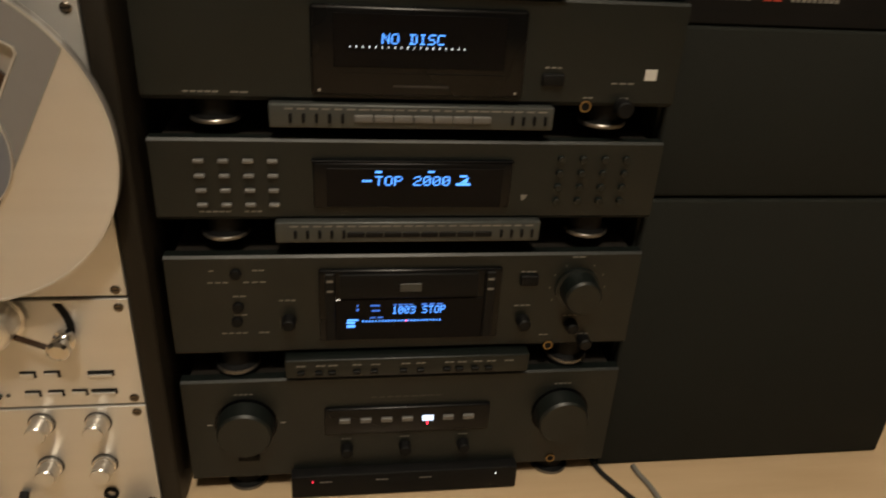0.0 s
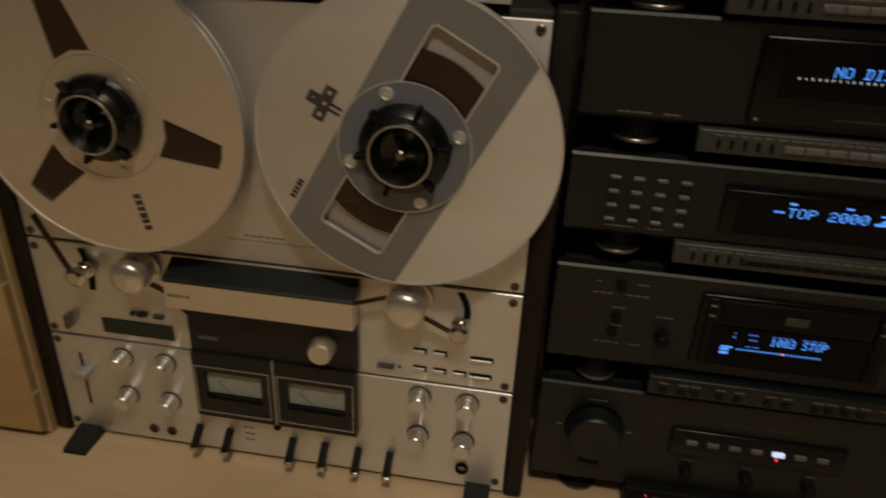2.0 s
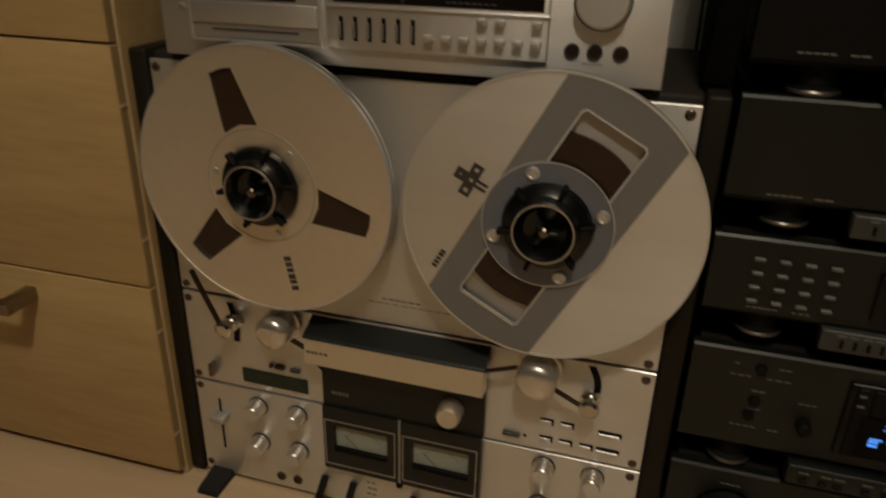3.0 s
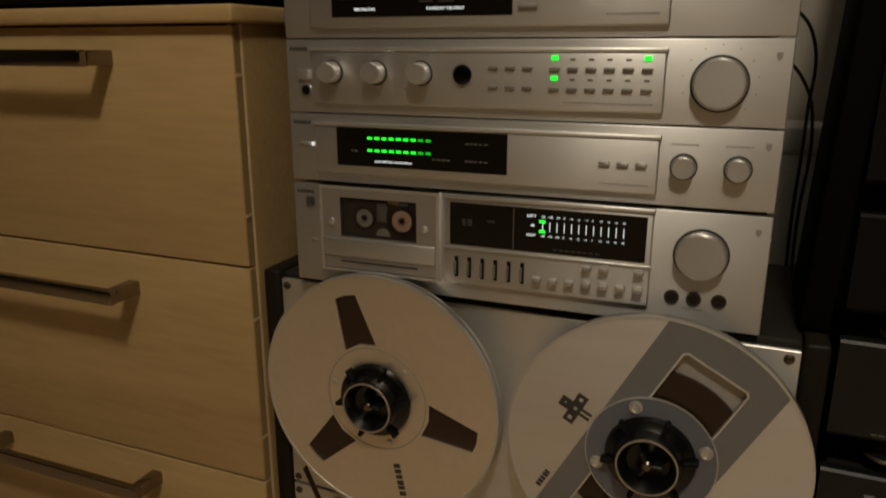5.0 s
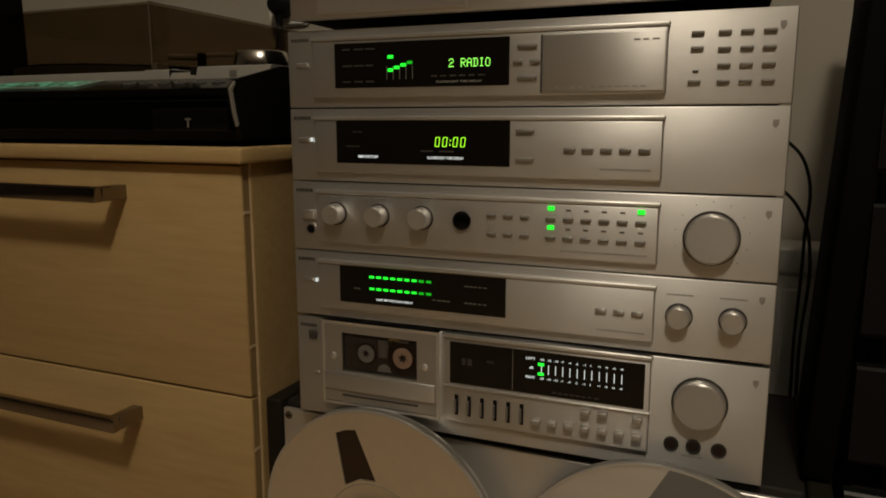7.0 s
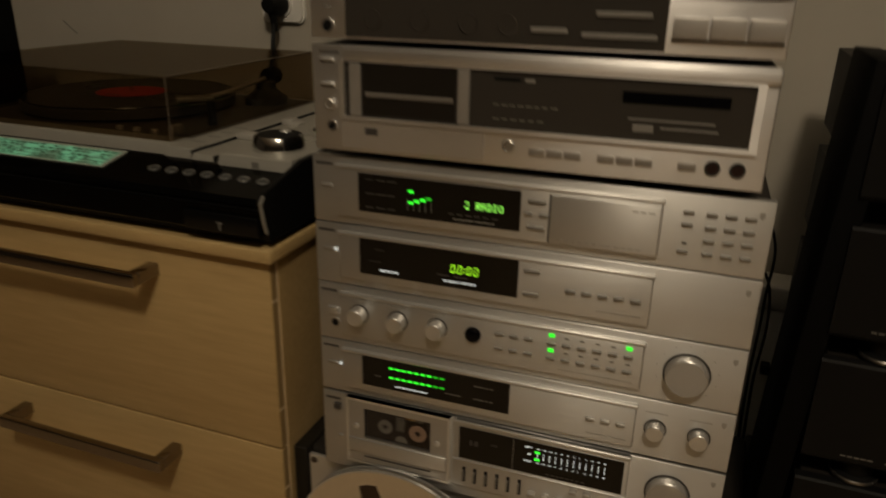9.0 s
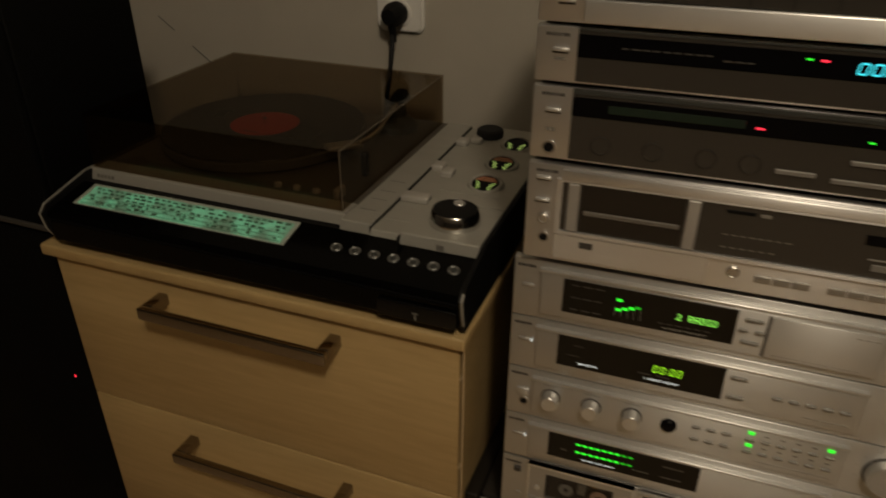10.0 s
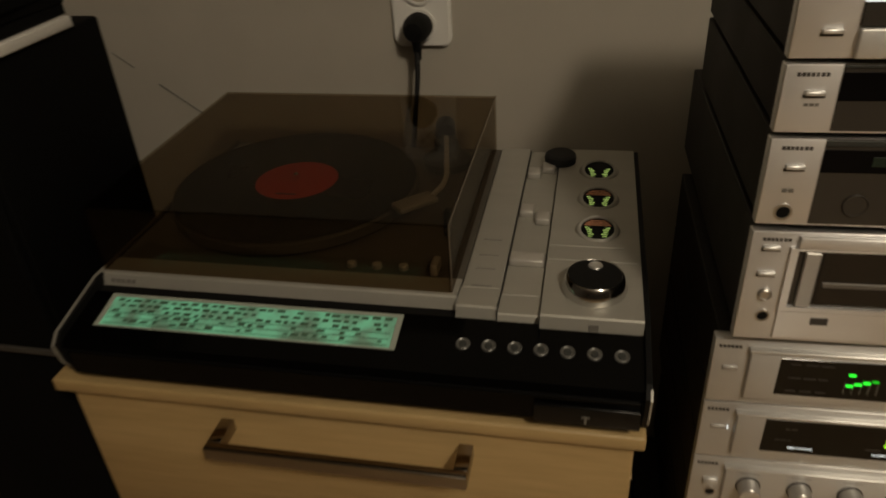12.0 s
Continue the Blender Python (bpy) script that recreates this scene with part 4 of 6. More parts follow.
for x in (-0.1272, -0.0880):
    k = part("level_knob", turned((x, SY, 0.6085), "y", [(0, 0.0088), (-0.008, 0.0086), (-0.0098, 0.0084), (-0.0105, 0.0076), (-0.0103, 0.0005)], 32), KNOB, u)
    part("knob_ring", ring(x, 0.6085, SY - 0.0008, SY + 0.0004, 0.0104, 0.0093, 32), PRINT_DARK, k)
    part("knob_print", bars(x - 0.010, x + 0.010, SY, 0.6250, 0.0012, 12, int(-x * 900)), PRINT_FAINT, u)
flat_key(u, -0.463, 0.6110, 0.012, 0.0036, SY, 0.0016, SILVER_GREY)
part("power_light", block(-0.4550, -0.4540, SY - 0.0020, SY, 0.6095, 0.6130, 0.0004), LED_PALE, u)
# lower cassette deck
u = silver_unit("cassette_deck", 0.4782, 0.5742, "silver cassette deck with a loaded tape and lit level meter", "cassette deck", panel=False, depth=0.26)
part("shield_badge", plate([(-0.0705, 0.5637), (-0.0705, 0.5602), (-0.0685, 0.5577), (-0.0665, 0.5602), (-0.0665, 0.5637)], [], SY - 0.0004, SY + 0.0004), PRINT_FAINT, u)
part("eject_key", block(-0.4640, -0.4560, SY - 0.0030, SY + 0.001, 0.5532, 0.5612, 0.0008), PRINT_DARK, u)
part("counter_reset", block(-0.4600, -0.4545, SY - 0.0020, SY + 0.001, 0.5177, 0.5212, 0.0008), SILVER_GREY, u)
door = part("tape_door", plate(rect(-0.4450, -0.3300, 0.4962, 0.5732), [rect(-0.4255, -0.3490, 0.5272, 0.5642)], SY - 0.0060, SY + 0.0003), SILVER_GREY, u)
part("door_frame", plate(rect(-0.4470, -0.3275, 0.4932, 0.5747), [rect(-0.4445, -0.3300, 0.4957, 0.5717)], SY - 0.0064, SY + 0.0003), SILVER_LIGHT, u)
part("door_window", block(-0.4255, -0.3490, SY - 0.0062, SY - 0.0050, 0.5272, 0.5642, 0), CLEAR, door, "clear plastic window")
part("door_ledge", block(-0.4440, -0.3310, SY - 0.0080, SY - 0.0055, 0.5082, 0.5252, 0.0015, 2), SILVER, door)
part("door_slot", block(-0.4260, -0.3480, SY - 0.0070, SY - 0.0056, 0.5027, 0.5040, 0), PRINT_DARK, door)
for x in (-0.4350, -0.3415):
    part("door_screw", turned((x, SY - 0.0058, 0.5407), "y", [(0, 0.0036), (-0.0016, 0.0033), (-0.0022, 0.0020), (-0.0024, 0.0004)], 20), SILVER_LIGHT, door)
tape = thing("cassette_tape", (-0.387, SY + 0.002, 0.5452), "compact cassette with one full pink-hubbed spool, in the deck", "cassette")
part("shell", block(-0.4250, -0.3495, SY - 0.0030, SY - 0.0004, 0.5277, 0.5637, 0.0006), CASSETTE, tape)
for x, m, r in ((-0.4015, PALE_HUB, 0.0084), (-0.3640, PINK, 0.0097)):
    part("tape_pack", turned((x, SY - 0.0031, 0.5457), "y", [(0, 0.0158 if m is PINK else 0.0108), (-0.0004, 0.0158 if m is PINK else 0.0108)], 32), TAPE, tape)
    hub = part("hub", ring(x, 0.5457, SY - 0.0046, SY - 0.0032, r, r * 0.43, 28), m, tape)
    for a in range(6):
        part("hub_tooth", moved(block(-0.0006, 0.0006, SY - 0.0044, SY - 0.0034, r * 0.27, r * 0.46, 0), Matrix.Translation((x, 0, 0.5457)) @ Matrix.Rotation(radians(60 * a + 12), 4, "Y")), m, hub)
part("paper_label", plate([(-0.3868, 0.5570), (-0.3788, 0.5570), (-0.3805, 0.5452), (-0.3850, 0.5452)], [], SY - 0.0036, SY - 0.0030), PALE_HUB, tape)
part("felt_guide", plate([(-0.3905, 0.5300), (-0.3760, 0.5300), (-0.3780, 0.5352), (-0.3810, 0.5372), (-0.3850, 0.5372), (-0.3885, 0.5352)], [], SY - 0.0036, SY - 0.0030), PALE_HUB, tape)
# a gold reflection at the top of the cassette, put in as six small strips
part("gold_glint", joined(*[block(-0.3770 + i * 0.0018, -0.3758 + i * 0.0018, SY - 0.0050, SY - 0.0040, 0.5612, 0.5636, 0) for i in range(6)]), GLINT_GOLD, tape, "small gold strips painting a glint on the cassette")
part("shell_gap", block(-0.3890, -0.3795, SY - 0.0036, SY - 0.0028, 0.5432, 0.5602, 0.0003), KEY_GREY, tape)
part("shell_stripes", joined(*[block(-0.3720 + k * 0.0024, -0.3708 + k * 0.0024, SY - 0.0040, SY - 0.0030, 0.5600, 0.5625, 0) for k in range(6)]), PALE_HUB, tape)
panel = part("meter_panel", block(-0.3230, -0.1455, SY - 0.0045, SY + 0.0003, 0.4932, 0.5747, 0.0012, 2), SILVER, u)
part("bright_edge", block(-0.3240, -0.1445, SY - 0.0062, SY + 0.0004, 0.5707, 0.5747, 0.0014, 2), SILVER_LIGHT, u)
part("bright_edge", block(-0.3240, -0.1445, SY - 0.0062, SY + 0.0004, 0.5257, 0.5277, 0.0010, 2), SILVER_LIGHT, u)
w = window(u, -0.3175, -0.1500, 0.5297, 0.5677)
part("window_divider", block(-0.2600, -0.2594, PY - 0.0002, PY + 0.0002, 0.5307, 0.5667, 0), PRINT_GREY, w)
prints("display_print", w, PRINT_DARK, (-0.306, -0.296, PY, 0.5477, 0.006, 2, 1), (-0.283, -0.276, PY, 0.5522, 0.002, 2, 2), (-0.225, -0.185, PY, 0.5327, 0.0014, 8, 3))
SCALE_X = [-0.2345 + i * 0.00605 for i in range(12)]
for row, z in (("LEFT", 0.5602), ("RIGHT", 0.5437)):
    words("meter_caption", row, -0.2480, PY, z, 0.0022, LED_PALE, w, 0.0080)
    for x, t in zip(SCALE_X, ("-20", "-15", "-10", "-7", "-4", "-2", "-1", "0", "+1", "+3", "+5", "+8")):
        words("meter_figure", t, x - 0.0015, PY, z, 0.0019, LED_PALE, w, 0.0014 * len(t) - 0.0006)
words("meter_caption", "dB", -0.2450, PY, 0.5522, 0.0022, LED_PALE, w, 0.0035)
part("meter_ticks", joined(*[block(x - 0.0003, x + 0.0003, PY - 0.0002, PY + 0.0002, 0.5487, 0.5567, 0) for x in SCALE_X]), LED_PALE, w)
part("level_light", block(SCALE_X[0] - 0.0030, SCALE_X[0] + 0.0022, PY - 0.0004, PY, 0.5557, 0.5582, 0), LED_GREEN, w)
part("level_light", block(SCALE_X[0] - 0.0030, SCALE_X[0] + 0.0022, PY - 0.0004, PY, 0.5472, 0.5497, 0), LED_GREEN, w)
for i in range(6):
    x = -0.3110 + i * 0.0120
    part("slide_lever", block(x - 0.0018, x - 0.0002, SY - 0.0085, SY - 0.004, 0.5022, 0.5150, 0.0005), KEY_GREY, u)
    part("lever_slot", block(x - 0.0020, x + 0.0014, SY - 0.0048, SY - 0.0042, 0.5002, 0.5190, 0), BLACK_MATT, u)
for i in range(7):
    flat_key(u, -0.2380 + i * 0.0140, 0.5062, 0.0076, 0.0048, out=0.0055, mat=KEY_WHITE)
for x in (-0.1960, -0.1820, -0.1540):
    flat_key(u, x, 0.5210, 0.0076, 0.0044, out=0.0055, mat=KEY_WHITE)
k = part("record_knob", turned((-0.1080, SY, 0.5395), "y", [(0, 0.0196), (-0.0075, 0.0193), (-0.0096, 0.0190), (-0.0105, 0.0180), (-0.0103, 0.0005)], 64), KNOB, u)
part("knob_face", turned((-0.1080, SY - 0.0105, 0.5395), "y", [(0, 0.0174), (-0.0004, 0.0172), (-0.0004, 0.0004)], 56), SILVER_GREY, k)
# shade round the record knob, painted as a flat dark ring
part("painted_knob_shadow", ring(-0.1080, 0.5395, SY - 0.0010, SY + 0.0004, 0.0213, 0.0198, 48), PRINT_DARK, k)
for x in (-0.1275, -0.1105, -0.0915):
    socket_hole(u, x, 0.5027, SY, 0.0059, BLACK_BAR, RED_JACK)
part("jack_print", bars(-0.119, -0.103, SY, 0.4932, 0.0018, 10, 3), PRINT_FAINT, u)
for x in (SL + 0.03, SR - 0.05):
    part("foot", turned((x, SY + 0.06, 0.4762), "z", [(0, 0.012), (0.0024, 0.012)], 20), RUBBER, u)

for u in (*STACKED, tape):
    settle(u, TURNED)


# ---- narrower silver units with grey windows, on top of the tuner ----
UL, UR, UY = -0.468, -0.0725, -0.042
NARROW = []
UPPER_TURNED = Matrix.Translation((UL, UY, 0)) @ Matrix.Rotation(radians(2.2), 4, "Z") @ Matrix.Translation((-UL, -UY, 0))


def power_key(u, x, z):
    key = flat_key(u, x, z, 0.0125, 0.0030, UY, 0.0030, SILVER_LIGHT)
    part("key_gap", block(x - 0.0066, x + 0.0066, UY - 0.0004, UY + 0.0004, z - 0.0034, z - 0.0013, 0), PRINT_DARK, key)


def narrow_unit(name, z0, z1, label, category, depth):
    u = thing(name, ((UL + UR) / 2, UY + 0.15, z0), label, category)
    NARROW.append(u)
    part("case", block(UL + 0.003, UR - 0.003, UY + 0.010, UY + depth, z0 + 0.001, z1 - 0.001, 0.001), CASE, u, "dark brown-grey metal case")
    part("fascia", block(UL, UR, UY, UY + 0.0096, z0 + 0.0006, z1 - 0.0006, 0.0012, 2), SILVER_UPPER, u)
    part("maker_bars", bars(UL + 0.008, UL + 0.028, UY, z1 - 0.0085, 0.0026, 7, 6), PRINT_DARK, u)
    return u


# upper cassette deck
u = narrow_unit("cassette_deck", 0.846, 0.9435, "silver cassette deck with wide smoked window and empty tape bay", "cassette deck", 0.36)
part("top_bevel", block(-0.4361, UR, UY - 0.0035, UY + 0.0005, 0.931, 0.9405, 0.0015, 2), SILVER_UPPER, u)
part("window_surround", plate(rect(-0.4402, -0.0818, 0.8765, 0.9310), [rect(-0.4350, -0.0879, 0.8800, 0.9290)], UY - 0.0030, UY + 0.0004), SILVER_UPPER, u)
w = window(u, -0.4350, -0.0879, 0.8800, 0.9290, UY, GLASS_SMOKE, "smoked_window")
for x in (-0.4299, -0.3269):
    part("bay_post", block(x, x + 0.011, UY - 0.0035, UY - 0.0004, 0.8810, 0.9280, 0.001), SILVER_GREY, w)
part("tape_bay", block(-0.4170, -0.3290, UY - 0.0016, UY - 0.0004, 0.8825, 0.9275, 0.0005), BAY_DARK, w)
part("bay_bar", block(-0.4144, -0.3310, UY - 0.0032, UY - 0.0010, 0.8985, 0.9030, 0.0008), BAY_BAR, w)
part("dark_slot", block(-0.2950, -0.2723, UY - 0.0010, UY - 0.0002, 0.9205, 0.9240, 0.0004), BLACK_MATT, w)
part("slot_light", block(-0.2682, -0.2599, UY - 0.0010, UY - 0.0002, 0.9205, 0.9235, 0.0004), KEY_GREY, w)
part("meter_slot", block(-0.1878, -0.1054, UY - 0.0010, UY - 0.0002, 0.9095, 0.9190, 0.0004), GLASS_BLACK, w)
for x0, x1, z, h in ((-0.1817, -0.1147, 0.8965, 0.0013), (-0.1559, -0.1116, 0.8905, 0.0013), (-0.1775, -0.1611, 0.8870, 0.0060)):
    part("slide_switch", block(x0, x1, UY - 0.0014, UY - 0.0002, z, z + h, 0.0003), KEY_GREY, w)
prints("window_print", w, PRINT_GREY, (-0.2950, -0.2383, UY - 0.0007, 0.9000, 0.0010, 8, 3), (-0.2950, -0.2486, UY - 0.0007, 0.8880, 0.0010, 6, 4))
for z, ww in ((0.9300, 0.017), (0.9080, 0.017)):
    power_key(u, -0.4531, z)
part("pitch_knob", turned((-0.4510, UY, 0.8895), "y", [(0, 0.0050), (-0.0025, 0.0048), (-0.0032, 0.0040), (-0.0024, 0.0034), (-0.0024, 0.0005)], 24), KNOB_DULL, u)
socket_hole(u, -0.4495, 0.8695, UY, 0.0052)
part("lower_plate", block(-0.4400, -0.3020, UY - 0.0016, UY + 0.0004, 0.8500, 0.8755, 0.0008), SILVER_UPPER, u)
part("small_badge", block(-0.4155, -0.4031, UY - 0.0022, UY + 0.0004, 0.8640, 0.8705, 0.0004), PRINT_DARK, u)
prints("fascia_print", u, PRINT_GREY, (-0.3959, -0.3362, UY, 0.8745, 0.0012, 9, 5), (-0.3959, -0.3413, UY, 0.8690, 0.0012, 8, 6))
part("level_knob", turned((-0.2800, UY, 0.8650), "y", [(0, 0.0058), (-0.0014, 0.0056), (-0.0020, 0.0048), (-0.0012, 0.0040), (-0.0012, 0.0005)], 28), KNOB_DULL, u)
for x0, n in ((-0.2620, 3), (-0.2033, 3), (-0.1384, 1)):
    for i in range(n):
        part("transport_key", block(x0 + i * 0.0154, x0 + i * 0.0154 + 0.0138, UY - 0.0014, UY + 0.001, 0.8588, 0.8652, 0.0006, 2), KEY_WARM, u)
for x in (-0.1121, -0.0931):
    socket_hole(u, x, 0.8625, UY, 0.0062, BLACK_BAR, RED_JACK)
# slim amplifier
u = narrow_unit("slim_amplifier", 0.9480, 1.0140, "silver amplifier with a smoked front and square pale keys", "amplifier", 0.31)
w = window(u, -0.4335, -0.1600, 0.9505, 1.0134, UY, GLASS_SMOKE, "smoked_window")
part("upper_edge", block(-0.4335, -0.1600, UY - 0.0014, UY - 0.0004, 1.0090, 1.0132, 0.0004), BLACK_BAR, w)
part("dark_band", block(-0.4335, -0.1600, UY - 0.0012, UY - 0.0004, 0.9900, 1.0065, 0.0003), GLASS_BLACK, w)
part("band_glass", block(-0.4031, -0.2950, UY - 0.0018, UY - 0.0010, 0.9950, 1.0020, 0.0003), COUNTER, w)
part("red_light", block(-0.2872, -0.2807, UY - 0.0022, UY - 0.0008, 0.9958, 0.9973, 0.0003), LED_RED, w)
part("green_light", block(-0.2064, -0.2021, UY - 0.0022, UY - 0.0008, 0.9942, 0.9954, 0.0003), LED_GREEN, w)
for x in (-0.4062, -0.3629, -0.3197, -0.2857):
    part("flush_knob", turned((x, UY - 0.0004, 0.9660), "y", [(0, 0.0085), (-0.0012, 0.0084), (-0.0018, 0.0078), (-0.0010, 0.0072), (-0.0010, 0.0005)], 32), GLASS_SMOKE, w)
for x0, x1, z in ((-0.2661, -0.2362, 0.9610), (-0.2146, -0.1714, 0.9750), (-0.2249, -0.1662, 0.9585)):
    part("flush_key", block(x0, x1, UY - 0.0024, UY - 0.0003, z, z + 0.0042, 0.0008), KEY_GREY, w)
for i in range(3):
    for z in (0.9945, 0.9615):
        part("square_key", block(-0.1549 + i * 0.0270, -0.1302 + i * 0.0270, UY - 0.0050, UY + 0.001, z, z + 0.0152, 0.0006, 2), KEY_WHITE, u)
part("key_rail", joined(*[block(-0.1559, -0.0751, UY - 0.0016, UY + 0.0004, z, z + 0.0016, 0) for z in (0.9590, 0.9920)]), PRINT_DARK, u)
power_key(u, -0.4495, 0.9935)
part("indicator_print", bars(-0.4546, -0.4464, UY, 0.9740, 0.0030, 2, 2), PRINT_GREY, u)
socket_hole(u, -0.4510, 0.9590, UY, 0.0062)
# slim tuner
u = narrow_unit("slim_tuner", 1.0170, 1.0640, "silver slim tuner with a cyan lit frequency display", "tuner", 0.31)
w = window(u, -0.4335, -0.1600, 1.0195, 1.0634, UY, GLASS_SMOKE, "smoked_window")
part("upper_edge", block(-0.4335, -0.1600, UY - 0.0014, UY - 0.0004, 1.0612, 1.0632, 0.0004), BLACK_BAR, w)
part("dark_band", block(-0.4335, -0.1600, UY - 0.0012, UY - 0.0004, 1.0400, 1.0585, 0.0003), GLASS_BLACK, w)
for i in range(6):
    clock_digit("frequency_bar", -0.2280 + i * 0.0095, UY - 0.0014, 1.0450, 0.0072, 0.0090, LED_CYAN, w)
part("green_light", block(-0.2635, -0.2589, UY - 0.0022, UY - 0.0008, 1.0528, 1.0541, 0.0003), LED_GREEN, w)
part("red_light", block(-0.2532, -0.2476, UY - 0.0022, UY - 0.0008, 1.0523, 1.0538, 0.0003), LED_RED, w)
prints("band_print", w, PRINT_DARK, (-0.3980, -0.3259, UY - 0.0013, 1.0490, 0.0012, 9, 1), (-0.3207, -0.2950, UY - 0.0013, 1.0460, 0.0012, 3, 2))
for z in (1.0235, 1.0420):
    part("preset_key", block(-0.1528, -0.1302, UY - 0.0050, UY + 0.001, z, z + 0.0164, 0.0006, 2), KEY_WHITE, u)
    part("wide_key", block(-0.1271, -0.0766, UY - 0.0050, UY + 0.001, z, z + 0.0164, 0.0006, 2), KEY_WHITE, u)
power_key(u, -0.4474, 1.0450)
part("indicator_print", bars(-0.4526, -0.4423, UY, 1.0360, 0.0020, 3, 2), PRINT_GREY, u)
# top unit, cut by the upper edge of what is seen
u = narrow_unit("slim_equaliser", 1.0660, 1.1520, "silver unit with a blue lit window, on top of the stack", "equaliser", 0.21)
w = window(u, -0.4309, -0.1199, 1.1020, 1.1420, UY, BLUE_GLASS, "blue_window")
part("lower_band", block(-0.4309, -0.1199, UY - 0.0020, UY - 0.0002, 1.0865, 1.1015, 0.0005), GLASS_SMOKE, w)
part("band_edge", block(-0.4309, -0.1199, UY - 0.0026, UY - 0.0002, 1.1012, 1.1024, 0), LED_PALE, w)
for i in range(6):
    part("band_gap", block(-0.4000 + i * 0.0299, -0.3992 + i * 0.0299, UY - 0.0024, UY - 0.0018, 1.0867, 1.1010, 0), BLACK_MATT, w)
    part("window_mark", block(-0.4216 + i * 0.0299, -0.4103 + i * 0.0299, UY - 0.0012, UY - 0.0004, 1.1045, 1.1065, 0), LED_PALE, w)
part("bright_strip", block(-0.4309, UR, UY - 0.0045, UY + 0.0005, 1.0675, 1.0860, 0.002, 3), SILVER_LIGHT, u)
power_key(u, -0.4453, 1.0840)
for u in NARROW:
    settle(u, UPPER_TURNED)


# ---- open-reel tape deck on the floor ----
DL, DR, DY = -0.5095, -0.0270, -0.018
deck = thing("reel_tape_deck", (-0.27, 0.1, FLOOR), "large silver open-reel tape recorder in a dark wooden case", "tape recorder")
part("case", block(DL - 0.0008, DR + 0.0008, DY + 0.006, 0.21, 0.0, 0.476, 0.004, 2), CASE, deck, "dark brown case")
for x in (DL - 0.0195, DR + 0.0010):
    part("side_panel", block(x, x + 0.0185, DY - 0.004, 0.215, -0.008, 0.478, 0.003, 2), CASE_BROWN, deck, "dark brown wooden side")
part("upper_panel", block(DL, DR, DY, DY + 0.0055, 0.2340, 0.4690, 0.0008), DECK, deck)
part("middle_panel", block(DL, DR, DY, DY + 0.0055, 0.1225, 0.2310, 0.0008), DECK, deck)
part("lower_panel", block(DL, DR, DY, DY + 0.0055, -0.0070, 0.1200, 0.0008), DECK, deck)
for x in (DL + 0.0065, DR - 0.0085):
    for z in (0.4620, 0.2400, 0.2230, 0.1290, 0.1130, 0.0050):
        sc = part("panel_screw", turned((x, DY, z), "y", [(0, 0.0042), (-0.0010, 0.0040), (-0.0016, 0.0030), (-0.0016, 0.0005)], 18), HANDLE, deck)
        part("screw_slot", block(x - 0.0028, x + 0.0028, DY - 0.0018, DY - 0.0015, z - 0.0005, z + 0.0005, 0), BLACK_MATT, sc)
for x in (DL + 0.022, DR - 0.026):
    part("front_foot", prism_x([(DY - 0.036, FLOOR), (DY + 0.03, FLOOR), (DY + 0.03, -0.001), (DY - 0.004, -0.001), (DY - 0.034, FLOOR + 0.005)], x - 0.013, x + 0.013), RUBBER, deck, "flat black rubber foot")
    part("rear_foot", block(x - 0.015, x + 0.015, 0.15, 0.19, FLOOR, 0.0, 0.001), RUBBER, deck)
# head cover and meters
part("head_cover_top", prism_x([(DY + 0.0004, 0.2295), (DY - 0.022, 0.2185), (DY - 0.0242, 0.2160), (DY + 0.0004, 0.2155)], -0.3600, -0.1765), BLACK, deck, "black head cover")
part("head_cover_strip", prism_x([(DY - 0.0240, 0.2150), (DY - 0.0246, 0.1875), (DY - 0.0050, 0.1860), (DY - 0.0050, 0.2150)], -0.3585, -0.1775), REEL, deck, "pale metal strip")
part("strip_bars", bars(-0.3560, -0.3330, DY - 0.0243, 0.2000, 0.0030, 5, 2), PRINT_GREY, deck)
part("head_block", plate([(-0.3500, 0.1270), (-0.1785, 0.1270), (-0.1785, 0.2030), (-0.3620, 0.2030), (-0.3620, 0.1800), (-0.3500, 0.1680)], [], DY - 0.0060, DY + 0.0004), BLACK, deck)
part("block_bars", bars(-0.3400, -0.3200, DY - 0.0060, 0.1420, 0.0040, 5, 4), PRINT_GREY, deck)
part("selector_knob", turned((-0.2110, DY - 0.0060, 0.1545), "y", [(0, 0.0124), (-0.010, 0.0122), (-0.016, 0.0118), (-0.0185, 0.0104), (-0.0182, 0.0005)], 44), REEL, deck)
part("meter_post", block(-0.2685, -0.2645, DY - 0.0080, DY + 0.0004, 0.0450, 0.1270, 0.0008), KNOB, deck)
part("meter_stud", turned((-0.2665, DY, 0.0400), "y", [(0, 0.0040), (-0.006, 0.0038), (-0.007, 0.0028), (-0.007, 0.0004)], 18), BLACK_MATT, deck)
